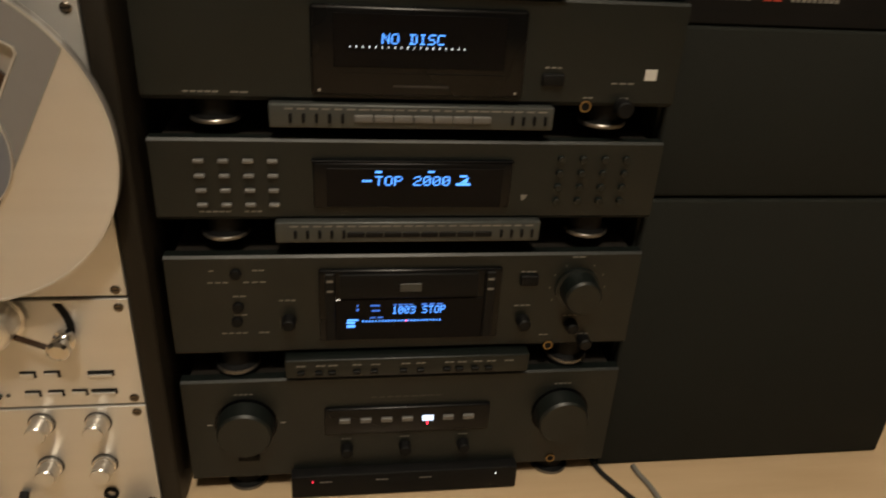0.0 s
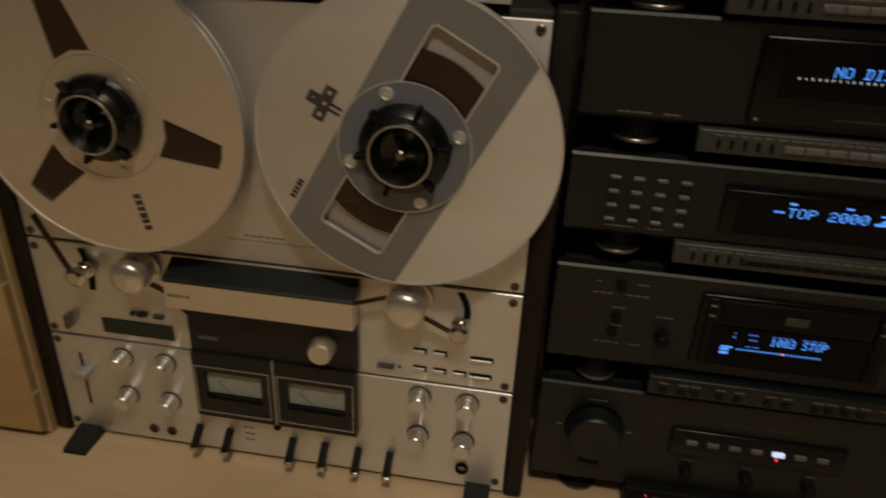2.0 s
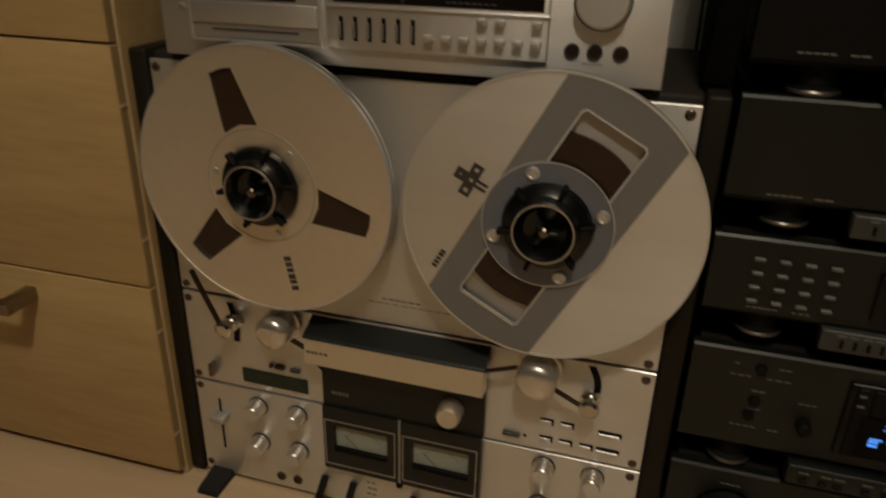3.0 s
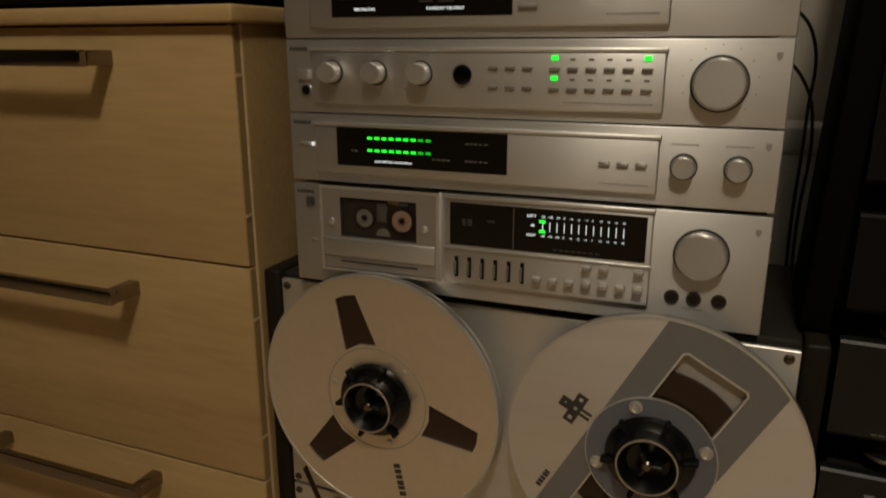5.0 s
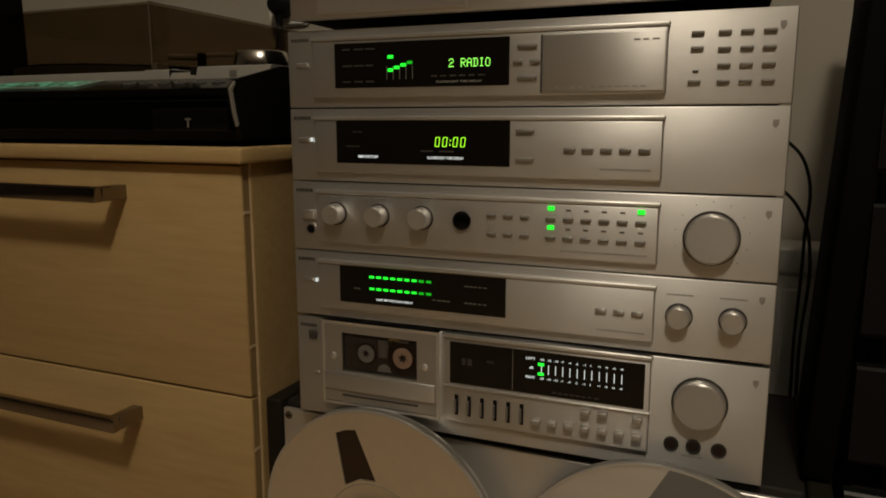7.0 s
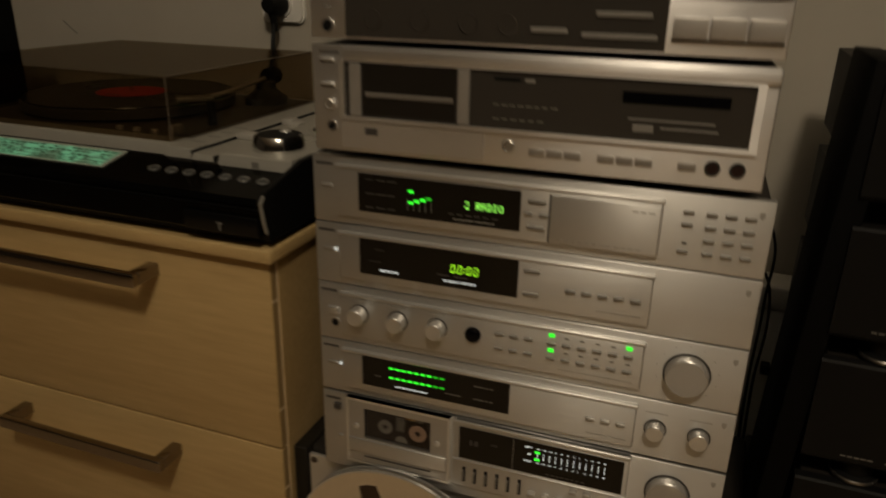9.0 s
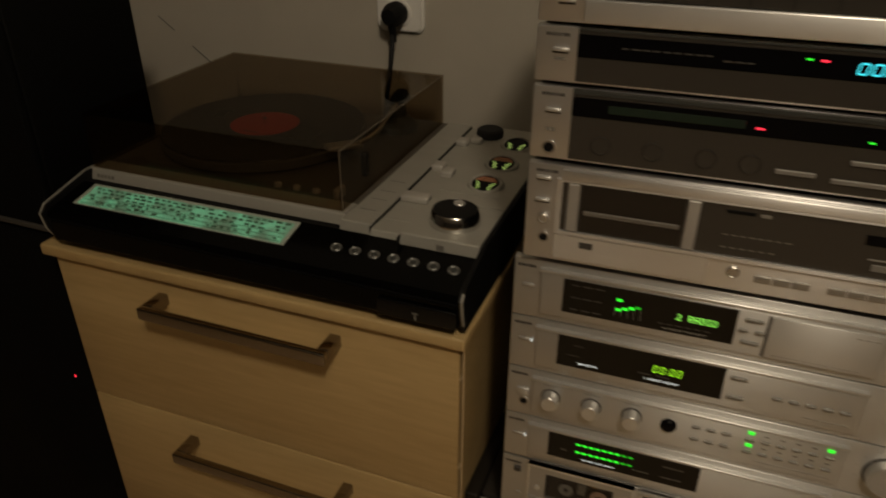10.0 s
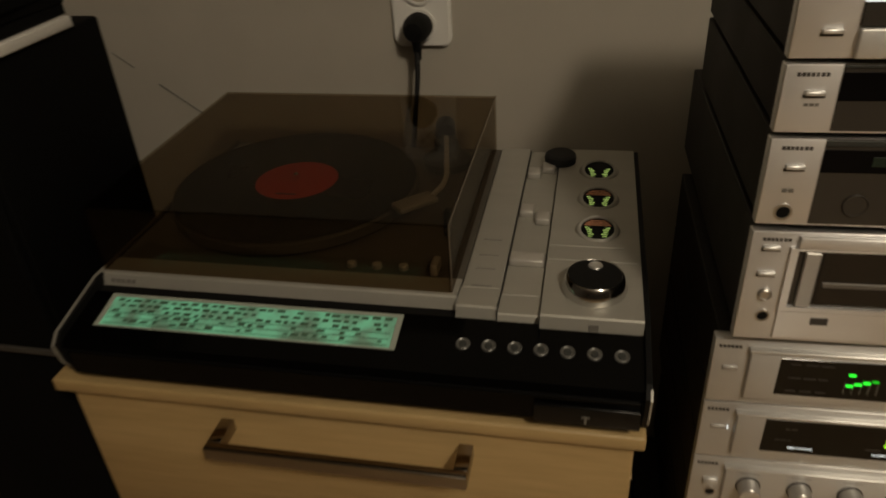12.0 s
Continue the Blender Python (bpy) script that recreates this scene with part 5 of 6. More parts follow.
for x0 in (-0.3505, -0.2635):
    meter = part("level_meter", plate(rect(x0, x0 + 0.0840, 0.0460, 0.1270), [rect(x0 + 0.012, x0 + 0.0720, 0.0700, 0.1040)], DY - 0.0090, DY + 0.0004), BLACK, deck)
    part("meter_face", block(x0 + 0.011, x0 + 0.0730, DY - 0.0030, DY - 0.0002, 0.0690, 0.1050, 0), METER_FACE, meter)
    part("meter_frame", plate(rect(x0 + 0.0020, x0 + 0.0810, 0.0525, 0.1110), [rect(x0 + 0.0030, x0 + 0.0800, 0.0536, 0.1101)], DY - 0.0102, DY - 0.0088), KNOB_DULL, meter)
    part("meter_arc", joined(*[block(x0 + 0.042 + 0.024 * math.sin(radians(a)) - 0.0004, x0 + 0.042 + 0.024 * math.sin(radians(a)) + 0.0004, DY - 0.0033, DY - 0.0030, 0.070 + 0.026 * math.cos(radians(a)), 0.0718 + 0.026 * math.cos(radians(a)), 0) for a in range(-50, 51, 10)]), PRINT_DARK, meter)
    part("meter_needle", moved(block(-0.0003, 0.0003, DY - 0.0036, DY - 0.0034, 0, 0.027, 0), Matrix.Translation((x0 + 0.042, 0, 0.070)) @ Matrix.Rotation(radians(-46), 4, "Y")), PRINT_DARK, meter)
    part("meter_hood", block(x0 + 0.0120, x0 + 0.0720, DY - 0.0075, DY - 0.0030, 0.0660, 0.0745, 0.002, 2), BLACK_MATT, meter)
# tape counter and controls
part("tape_counter", block(-0.4470, -0.3700, DY - 0.0015, DY + 0.0004, 0.1305, 0.1480, 0.0005), COUNTER, deck)
for x, w in ((-0.4110, 0.004), (-0.4010, 0.011), (-0.3830, 0.011)):
    part("counter_key", block(x - w / 2, x + w / 2, DY - 0.0040, DY + 0.0004, 0.1560, 0.1605, 0.0008), PRINT_DARK, deck)
part("toggle", block(-0.4830, -0.4780, DY - 0.0110, DY + 0.0004, 0.1345, 0.1505, 0.0015, 2), HANDLE, deck)


def arc_slot(x0, z0, x1, z1, bulge, name):
    pts, n = [], 8
    for i in range(n + 1):
        s = i / n
        pts.append((x0 + (x1 - x0) * s + bulge * math.sin(math.pi * s), z0 + (z1 - z0) * s))
    outer = [(x - 0.0032, z) for x, z in pts] + [(x + 0.0032, z) for x, z in reversed(pts)]
    return part(name, plate(outer, [], DY - 0.0010, DY + 0.0003), BLACK_MATT, deck)


arc_slot(-0.4540, 0.2255, -0.4500, 0.1800, 0.003, "arm_slot")
arc_slot(-0.0830, 0.2275, -0.0790, 0.1900, 0.005, "arm_slot")
for x, z, r in ((-0.4500, 0.2060, 0.0092), (-0.0805, 0.1960, 0.0092)):
    roller = part("tension_roller", turned((x, DY, z), "y", [(0, 0.004), (-0.004, 0.004), (-0.004, r), (-0.008, r), (-0.0085, r - 0.003), (-0.018, r - 0.003), (-0.0185, r), (-0.023, r), (-0.025, r - 0.003), (-0.0248, 0.0005)], 28), CHROME, deck)
for x, z, r in ((-0.3925, 0.2150, 0.0200), (-0.1295, 0.2165, 0.0215)):
    roller = part("guide_roller", turned((x, DY, z), "y", [(0, r * 0.6), (-0.003, r), (-0.0048, r), (-0.0055, r * 0.86), (-0.026, r * 0.86), (-0.0275, r * 0.82), (-0.0275, 0.0005)], 44), STEEL, deck)
    part("roller_face", turned((x, DY - 0.0275, z), "y", [(0, r * 0.81), (-0.0016, r * 0.76), (-0.0034, r * 0.62), (-0.0048, r * 0.40), (-0.0054, r * 0.15), (-0.0055, 0.0004)], 44), STEEL, roller)
part("stop_key", block(-0.1600, -0.1430, DY - 0.0050, DY + 0.0004, 0.1345, 0.1380, 0.0008), PRINT_DARK, deck)
for x, z in ((-0.1185, 0.1575), (-0.0990, 0.1575), (-0.1180, 0.1370), (-0.0990, 0.1370), (-0.0795, 0.1370)):
    key = part("transport_key", block(x - 0.0064, x + 0.0046, DY - 0.0018, DY + 0.0004, z - 0.0034, z + 0.0012, 0.0005), DECK, deck)
    part("key_recess", block(x - 0.0064, x + 0.0066, DY - 0.0006, DY + 0.0003, z - 0.0034, z + 0.0034, 0), BLACK_MATT, key)
for z in (0.1565, 0.1370):
    part("speed_key", block(-0.0700, -0.0500, DY - 0.0030, DY + 0.0004, z - 0.0026, z + 0.0008, 0.0005), SILVER_LIGHT, deck)
    part("key_gap", block(-0.0702, -0.0484, DY - 0.0006, DY + 0.0003, z - 0.0027, z + 0.0030, 0), BLACK_MATT, deck)
part("indicator", turned((-0.1385, DY, 0.1360), "y", [(0, 0.0018), (-0.0010, 0.0016), (-0.0012, 0.0004)], 12), PRINT_DARK, deck)
for x, z in ((-0.4320, 0.1005), (-0.3845, 0.1005), (-0.4330, 0.0515), (-0.3855, 0.0510), (-0.1173, 0.1040), (-0.0698, 0.1030), (-0.1183, 0.0545), (-0.0713, 0.0540)):
    knob = part("level_knob", turned((x, DY, z), "y", [(0, 0.0104), (-0.004, 0.0104), (-0.0045, 0.0091), (-0.0172, 0.0089), (-0.0180, 0.0083), (-0.0180, 0.0005)], 32), STEEL, deck)
    part("knob_face", turned((x, DY - 0.0180, z), "y", [(0, 0.0082), (-0.0004, 0.0080), (-0.0004, 0.0004)], 32), DECK, knob)
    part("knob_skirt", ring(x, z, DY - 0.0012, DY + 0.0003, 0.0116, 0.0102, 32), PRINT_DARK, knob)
for x in (-0.4110, -0.3905):
    socket_hole(deck, x, 0.0080, DY, 0.0058, HANDLE, RED_JACK)
part("headphone_socket", ring(-0.0710, 0.0170, DY - 0.0025, DY + 0.0004, 0.0068, 0.0040, 28), BLACK_MATT, deck)
part("slide_slot", block(-0.4823, -0.4799, DY - 0.0008, DY + 0.0003, 0.0310, 0.0985, 0), BLACK_MATT, deck)
part("slide_knob", block(-0.4885, -0.4705, DY - 0.0140, DY + 0.0004, 0.0740, 0.0820, 0.002, 2), KEY_WHITE, deck)
for x in (-0.3550, -0.3210, -0.2510, -0.2160, -0.1800, -0.1465):
    lever = part("lever", moved(block(-0.0038, 0.0038, -0.026, 0.0, -0.003, 0.003, 0.0012, 2), Matrix.Translation((x, DY - 0.001, 0.0250)) @ Matrix.Rotation(radians(38), 4, "X")), BLACK_MATT, deck)
    part("lever_tip", block(x - 0.0044, x + 0.0044, DY - 0.0245, DY - 0.0195, 0.0060, 0.0110, 0.0015, 2), CHROME, lever)
for x, z in ((-0.3000, 0.0280), (-0.2990, 0.0200), (-0.3000, 0.0120)):
    part("panel_print", bars(x - 0.006, x + 0.006, DY, z, 0.0022, 2, int(z * 1000)), PRINT_GREY, deck)
prints("panel_print", deck, PRINT_GREY, (-0.285, -0.245, DY, 0.2600, 0.0016, 6, 1), (-0.300, -0.215, DY, 0.2555, 0.0008, 10, 2))
# tape threaded past the rollers, a ribbon set on edge
def tape_run(x0, z0, x1, z1):
    turn = math.atan2(x1 - x0, z1 - z0)
    return part("tape_run", moved(block(-0.0006, 0.0006, DY - 0.0195, DY - 0.0132, 0, math.dist((x0, z0), (x1, z1)), 0), Matrix.Translation((x0, 0, z0)) @ Matrix.Rotation(turn, 4, "Y")), TAPE, deck)


tape_run(-0.4555, 0.2050, -0.4830, 0.2660)
tape_run(-0.1480, 0.2230, -0.1790, 0.2120)
tape_run(-0.1140, 0.2070, -0.0850, 0.1930)
tape_run(-0.3760, 0.2060, -0.3600, 0.1990)


def hub_lock(reel, x, z):
    hub = part("hub_lock", turned((x, DY - 0.0285, z), "y", [(0, 0.0370), (-0.003, 0.0368), (-0.006, 0.0350), (-0.008, 0.0310), (-0.010, 0.0285), (-0.0170, 0.0262), (-0.0185, 0.0240), (-0.0160, 0.0222), (-0.0085, 0.0175), (-0.0060, 0.0120), (-0.0050, 0.0005)], 48), HUB_BLACK, reel, "glossy black plastic hub adaptor")
    part("hub_ring", ring(x, z, DY - 0.0483, DY - 0.0460, 0.0250, 0.0237, 48), KNOB_DULL, hub)
    part("spindle_cap", turned((x, DY - 0.0405, z), "y", [(0.0080, 0.0056), (0, 0.0050), (-0.005, 0.0046), (-0.0065, 0.0030), (-0.0065, 0.0004)], 18), HANDLE, hub)
    for k in range(3):
        a = radians(90 + 120 * k)
        part("spindle_fin", moved(block(-0.0016, 0.0016, -0.005, 0.0070, 0.004, 0.012, 0.0008), Matrix.Translation((x, DY - 0.0405, z)) @ Matrix.Rotation(a, 4, "Y")), BLACK, hub)
    for k in range(6):
        a = radians(20 + 60 * k)
        part("hub_rib", moved(block(-0.0020, 0.0020, -0.0120, -0.0020, 0.0275, 0.0395, 0.001), Matrix.Translation((x, DY - 0.0285, z)) @ Matrix.Rotation(a, 4, "Y")), BLACK_MATT, hub)


def reel_table(x, z):
    part("reel_table", turned((x, DY, z), "y", [(0, 0.020), (-0.004, 0.046), (-0.0165, 0.046), (-0.0176, 0.044), (-0.0177, 0.001)], 40), BLACK_MATT, deck)


def slot(x, z, angle, r0, r1, w0, w1):
    a = radians(angle)
    c, s = math.cos(a), math.sin(a)
    return [(x + c * r - s * w, z + s * r + c * w) for r, w in ((r0, -w0), (r1, -w1), (r1 + 0.0015, 0), (r1, w1), (r0, w0), (r0 + 0.004, 0))]


RX, RZ, RR = -0.3885, 0.3698, 0.1242
reel = thing("tape_reel", (RX, DY - 0.02, RZ), "gold-tinted metal tape reel with three openings, full of brown tape", "tape reel", "reels on the tape deck")
part("tape_pack", turned((RX, DY - 0.0197, RZ), "y", [(0, 0.116), (-0.0052, 0.116), (-0.0053, 0.0005)], 72), TAPE, reel)
holes = [slot(RX, RZ, a, 0.0528, 0.1048, 0.0176, 0.0114) for a in (107, -13.5, 226.5)]
part("flange", plate(circle(RX, RZ, RR, 96), holes, DY - 0.0275, DY - 0.0255, True), REEL, reel)
part("flange", plate(circle(RX, RZ, RR, 96), [], DY - 0.0195, DY - 0.0178, True), REEL, reel)
part("flange_rim", ring(RX, RZ, DY - 0.0282, DY - 0.0248, RR + 0.0004, RR - 0.0018, 96), SILVER_LIGHT, reel)
part("flange_rim", ring(RX, RZ, DY - 0.0200, DY - 0.0172, RR + 0.0004, RR - 0.0018, 96), SILVER_LIGHT, reel)
part("hub_line", ring(RX, RZ, DY - 0.0278, DY - 0.0274, 0.0530, 0.0521, 64), PRINT_FAINT, reel)
for a in (47, 167, 287):
    part("hub_screw", turned((RX + 0.0455 * math.cos(radians(a)), DY - 0.0281, RZ + 0.0455 * math.sin(radians(a))), "y", [(0, 0.0030), (-0.0012, 0.0026), (-0.0014, 0.0004)], 16), KNOB, reel)
part("maker_bars", moved(bars(-0.018, 0.018, 0, -0.003, 0.007, 6, 9), Matrix.Translation((RX + 0.0238, DY - 0.0277, RZ - 0.0835)) @ Matrix.Rotation(radians(78), 4, "Y")), PRINT_DARK, reel)
hub_lock(reel, RX, RZ)
reel_table(RX, RZ)

QX, QZ, QR = -0.1315, 0.3692, 0.1230
BAND, ANGLE = 0.0525, 61.5
reel = thing("tape_reel", (QX, DY - 0.02, QZ), "silver tape reel with grey band and two windows, half full", "tape reel", "reels on the tape deck")


def across(u, v):
    """A place on the reel from its distance along the grey band and across it."""
    c, s = math.cos(radians(ANGLE)), math.sin(radians(ANGLE))
    return (QX + u * c + v * s, QZ + u * s - v * c)


def band_window(side):
    return [across(side * u, side * v) for u, v in ((0.044, -0.0295), (0.0925, -0.0295), (0.0960, -0.0265), (0.0960, 0.0265), (0.0925, 0.0295), (0.044, 0.0295))]


part("flange", plate(circle(QX, QZ, QR, 96), [band_window(1), band_window(-1)], DY - 0.0275, DY - 0.0255, True), DECK, reel)
part("flange", plate(circle(QX, QZ, QR, 96), [], DY - 0.0218, DY - 0.0178, True), SILVER_GREY, reel)
part("flange_rim", ring(QX, QZ, DY - 0.0282, DY - 0.0248, QR + 0.0004, QR - 0.0014, 96), SILVER_LIGHT, reel)
half = math.degrees(math.asin(BAND / (QR - 0.0016)))
edge = [across((QR - 0.0016) * math.cos(radians(a)), (QR - 0.0016) * math.sin(radians(a))) for a in np.linspace(-half, half, 17)]
edge += [across(-(QR - 0.0016) * math.cos(radians(a)), -(QR - 0.0016) * math.sin(radians(a))) for a in np.linspace(-half, half, 17)]
part("grey_band", plate(edge, [band_window(1), band_window(-1)], DY - 0.0281, DY - 0.0276, True), REEL_GREY, reel, "grey painted band")
for side in (1, -1):
    inner = [across(side * u, side * v) for u, v in ((0.045, -0.0280), (0.0917, -0.0280), (0.0945, -0.0256), (0.0945, 0.0256), (0.0917, 0.0280), (0.045, 0.0280))]
    part("window_rim", plate(band_window(side), [inner], DY - 0.0288, DY - 0.0250, True), SILVER_LIGHT, reel)
part("tape_pack", turned((QX, DY - 0.0219, QZ), "y", [(0, 0.0780), (-0.0032, 0.0780), (-0.0033, 0.0005)], 64), TAPE, reel)
part("hub_ring_plate", ring(QX, QZ, DY - 0.0302, DY - 0.0282, 0.0530, 0.0370, 64), REEL_BLUE, reel, "blue-grey hub ring")
part("ring_edge", ring(QX, QZ, DY - 0.0306, DY - 0.0282, 0.0537, 0.0529, 64), KNOB, reel)
for a in (18, 108, 198, 288):
    part("hub_screw", turned((QX + 0.0455 * math.cos(radians(a)), DY - 0.0302, QZ + 0.0455 * math.sin(radians(a))), "y", [(0, 0.0058), (-0.0016, 0.0054), (-0.0020, 0.0040), (-0.0014, 0.0030), (-0.0014, 0.0004)], 20), KNOB, reel)
logo = [plate(rect(-0.0049 + dx, 0.0049 + dx, -0.0049 + dz, 0.0049 + dz), [rect(-h + dx, h + dx, -h + dz, h + dz)], -0.0003, 0.0) for dx, dz, h in ((0, 0.0098, 0.0017), (0, -0.0098, 0.0019), (0, 0, 0.0015), (-0.0098, 0, 0.0008))]
logo += [block(0.0049, 0.0146, -0.0003, 0, z, z + 0.0024, 0) for z in (0.0012, -0.0036)]
part("maker_mark", moved(joined(*logo), Matrix.Translation((QX - 0.0640, DY - 0.0277, QZ + 0.0305)) @ Matrix.Rotation(radians(27), 4, "Y")), PRINT_DARK, reel)
part("maker_bars", moved(bars(-0.010, 0.010, 0, -0.0030, 0.005, 5, 9), Matrix.Translation((QX - 0.0900, DY - 0.0277, QZ - 0.0425)) @ Matrix.Rotation(radians(-61), 4, "Y")), PRINT_DARK, reel)
hub_lock(reel, QX, QZ)
reel_table(QX, QZ)


# ---- black stack beside it ----
BL, BR = 0.0, 0.42


def black_unit(name, z0, z1, label, category, gap=0.020, depth=0.36, skin=None):
    """Body, front with a lip along its top, silver-edged feet and the forward key bar under the front."""
    u = thing(name, (0.21, 0.13, z0 - gap), label, category, "black hi-fi units in the stack")
    part("case", block(BL + 0.006, BR - 0.006, 0.012, depth, z0, z1 - 0.003, 0.001), CASE, u, "black metal case")
    part("front", prism_x([(0.000, z0 + 0.004), (0.004, z0), (0.0115, z0), (0.0115, z1), (0.0018, z1), (0.000, z1 - 0.0022)], BL, BR), skin or BLACK, u)
    for x in (0.050, 0.370):
        for y in (0.024, depth - 0.04):
            foot = part("foot", turned((x, y, z0 - gap), "z", [(0, 0.0195), (gap * 0.22, 0.0195), (gap * 0.30, 0.0150), (gap, 0.0145)], 36), BLACK_MATT, u)
            part("foot_ring", turned((x, y, z0 - gap * 0.98), "z", [(0, 0.0200), (gap * 0.04, 0.0206), (gap * 0.13, 0.0206), (gap * 0.17, 0.0200)], 36), FOOT_RING, foot)
    return u


def key_bar(u, z, h=0.0195, keys=True, y=-0.007):
    bar = part("key_bar", block(0.0940, 0.3190, y, 0.006, z, z + h, 0.0015, 2), BLACK_BAR, u, "dark grey key bar")
    for i in range(5):
        part("bar_key", block(0.1090 + i * 0.0100, 0.1115 + i * 0.0100, y - 0.0022, y + 0.001, z + 0.0045, z + 0.0120, 0.0006), BLACK_MATT, bar)
        if i < 4:
            part("bar_key", block(0.2840 + i * 0.0090, 0.2862 + i * 0.0090, y - 0.0022, y + 0.001, z + 0.0045, z + 0.0120, 0.0006), BLACK_MATT, bar)
    if keys:
        for i in range(7):
            part("wide_key", block(0.1590 + i * 0.0156, 0.1738 + i * 0.0156, y - 0.0026, y + 0.001, z + 0.0055, z + 0.0115, 0.0010, 2), KEY_PAD, bar)
    part("bar_print", bars(0.1060, 0.3150, y, z + h - 0.0042, 0.0012, 22, 4), PRINT_GREY, bar)
    return bar


def pod(u, x0, x1, z0, z1, y=-0.004):
    return part("display_pod", block(x0, x1, y, 0.002, z0, z1, 0.0025, 2), POD, u)


def pod_glass(p, x0, x1, z0, z1, y=-0.0040):
    return part("display_window", block(x0, x1, y - 0.0010, y + 0.001, z0, z1, 0.0003), GLASS_BLACK, p)


def print_bars(u, *rows):
    for x0, x1, z, n in rows:
        part("panel_print", bars(x0, x1, 0.0, z, 0.0013, n, n), PRINT_GREY, u)


# amplifier at the bottom
u = black_unit("amplifier", 0.008, 0.130, "black amplifier with two large knobs and a lit source key", "amplifier")
for x in (0.056, 0.365):
    k = part("large_knob", turned((x, 0.0, 0.0790), "y", [(0, 0.0268), (-0.004, 0.0268), (-0.018, 0.0254), (-0.0205, 0.0236), (-0.0203, 0.0005)], 64), BLACK, u)
    part("knob_groove", ring(x, 0.0790, -0.0012, 0.0006, 0.0292, 0.0268, 48), GLASS_BLACK, k)
    part("knob_print", bars(x - 0.009, x + 0.009, 0.0, 0.1130, 0.0013, 4, 3), PRINT_GREY, u)
for x in (0.0195, 0.0880):
    part("side_mark", block(x, x + 0.0048, -0.0002, 0.0004, 0.0780, 0.0790, 0), PRINT_PALE, u)
p = pod(u, 0.130, 0.2920, 0.0630, 0.0945)
for i in range(7):
    x = 0.1495 + i * 0.0202
    part("source_key", block(x - 0.0055, x + 0.0055, -0.0068, -0.003, 0.0785, 0.0838, 0.0008), LED_WHITE if i == 4 else KEY_PAD, p, "lit white source key" if i == 4 else "")
part("red_light", block(0.2296, 0.2308, -0.0046, -0.0036, 0.0725, 0.0760, 0), LED_RED, p)
part("strip_print", bars(0.175, 0.245, 0.0, 0.1045, 0.0012, 9, 4), PRINT_DARK, u)
for x in (0.1510, 0.2090, 0.2680):
    part("tone_knob", turned((x, 0.0, 0.0430), "y", [(0, 0.0062), (-0.009, 0.0058), (-0.0105, 0.0046), (-0.0103, 0.0005)], 28), BLACK_MATT, u)
    part("knob_print", bars(x - 0.005, x + 0.005, 0.0, 0.0540, 0.0012, 3, 3), PRINT_GREY, u)
bar = part("key_bar", block(0.096, 0.3255, -0.012, 0.006, FLOOR + 0.002, 0.0180, 0.0015, 2), BLACK_MATT, u)
prints("bar_print", bar, PRINT_GREY, *[(x, x + 0.014, -0.0122, 0.0095, 0.0012, 3, 2) for x in (0.124, 0.180, 0.224)])
for x, m in ((0.1170, LED_RED), (0.3030, LED_PALE)):
    part("bar_light", block(x - 0.0003, x + 0.0003, -0.0126, -0.0118, 0.0098, 0.0120, 0), m, bar)
part("oval_key", block(0.046, 0.066, -0.003, 0.002, 0.0330, 0.0420, 0.003, 2), BLACK_MATT, u)
socket_hole(u, 0.3630, 0.0165, 0.0, 0.0047, GOLD)
# cassette recorder with tray
u = black_unit("digital_recorder", 0.159, 0.2600, "black digital tape recorder with a blue lit display", "recorder", 0.026)
p = pod(u, 0.128, 0.2910, 0.1740, 0.2470)
part("tray_front", block(0.1460, 0.2690, -0.0075, -0.0030, 0.2200, 0.2445, 0.0012, 2), BLACK_MATT, p)
part("tray_badge", block(0.1990, 0.2180, -0.0080, -0.0074, 0.2270, 0.2350, 0.0004), BLACK_BAR, p)
for x in (0.1335, 0.2760):
    part("pod_post", block(x, x + 0.0085, -0.0070, -0.0030, 0.1760, 0.2450, 0.001), BLACK_MATT, p)
    part("post_mark", joined(block(x + 0.0015, x + 0.007, -0.0074, -0.0069, 0.2370, 0.2390, 0), block(x + 0.0015, x + 0.007, -0.0074, -0.0069, 0.2270, 0.2290, 0)), PRINT_GREY, p)
w = pod_glass(p, 0.1425, 0.2755, 0.1755, 0.2180)
dotted("display_letter", "1003 STOP", 0.1925, -0.0052, 0.2028, 0.0078, 0.0480, LED_BLUE, w, 0.06)
part("display_scale", joined(*[block(0.1660 + i * 0.0029, 0.1672 + i * 0.0029, -0.0054, -0.0049, 0.1945, 0.1962, 0) for i in range(25)]), LED_BLUE, w)
prints("display_marks", w, LED_BLUE, (0.1520, 0.1635, -0.0052, 0.1930, 0.0022, 1, 1), (0.1520, 0.1635, -0.0052, 0.1890, 0.0026, 1, 1), (0.1525, 0.1640, -0.0052, 0.1960, 0.0016, 1, 2))
prints("display_flags", w, LED_BLUE_SOFT, (0.1605, 0.1640, -0.0052, 0.2065, 0.0022, 1, 1), (0.1610, 0.1632, -0.0052, 0.2110, 0.0016, 1, 1), (0.1730, 0.1830, -0.0052, 0.2110, 0.0013, 1, 2), (0.1745, 0.1820, -0.0052, 0.2055, 0.0016, 2, 2), (0.1935, 0.2120, -0.0052, 0.2115, 0.0012, 4, 3), (0.2190, 0.2400, -0.0052, 0.2115, 0.0016, 3, 4), (0.1730, 0.1860, -0.0052, 0.1985, 0.0012, 2, 3))
part("display_red_mark", block(0.2050, 0.2062, -0.0055, -0.0050, 0.1945, 0.1962, 0), LED_RED, w)
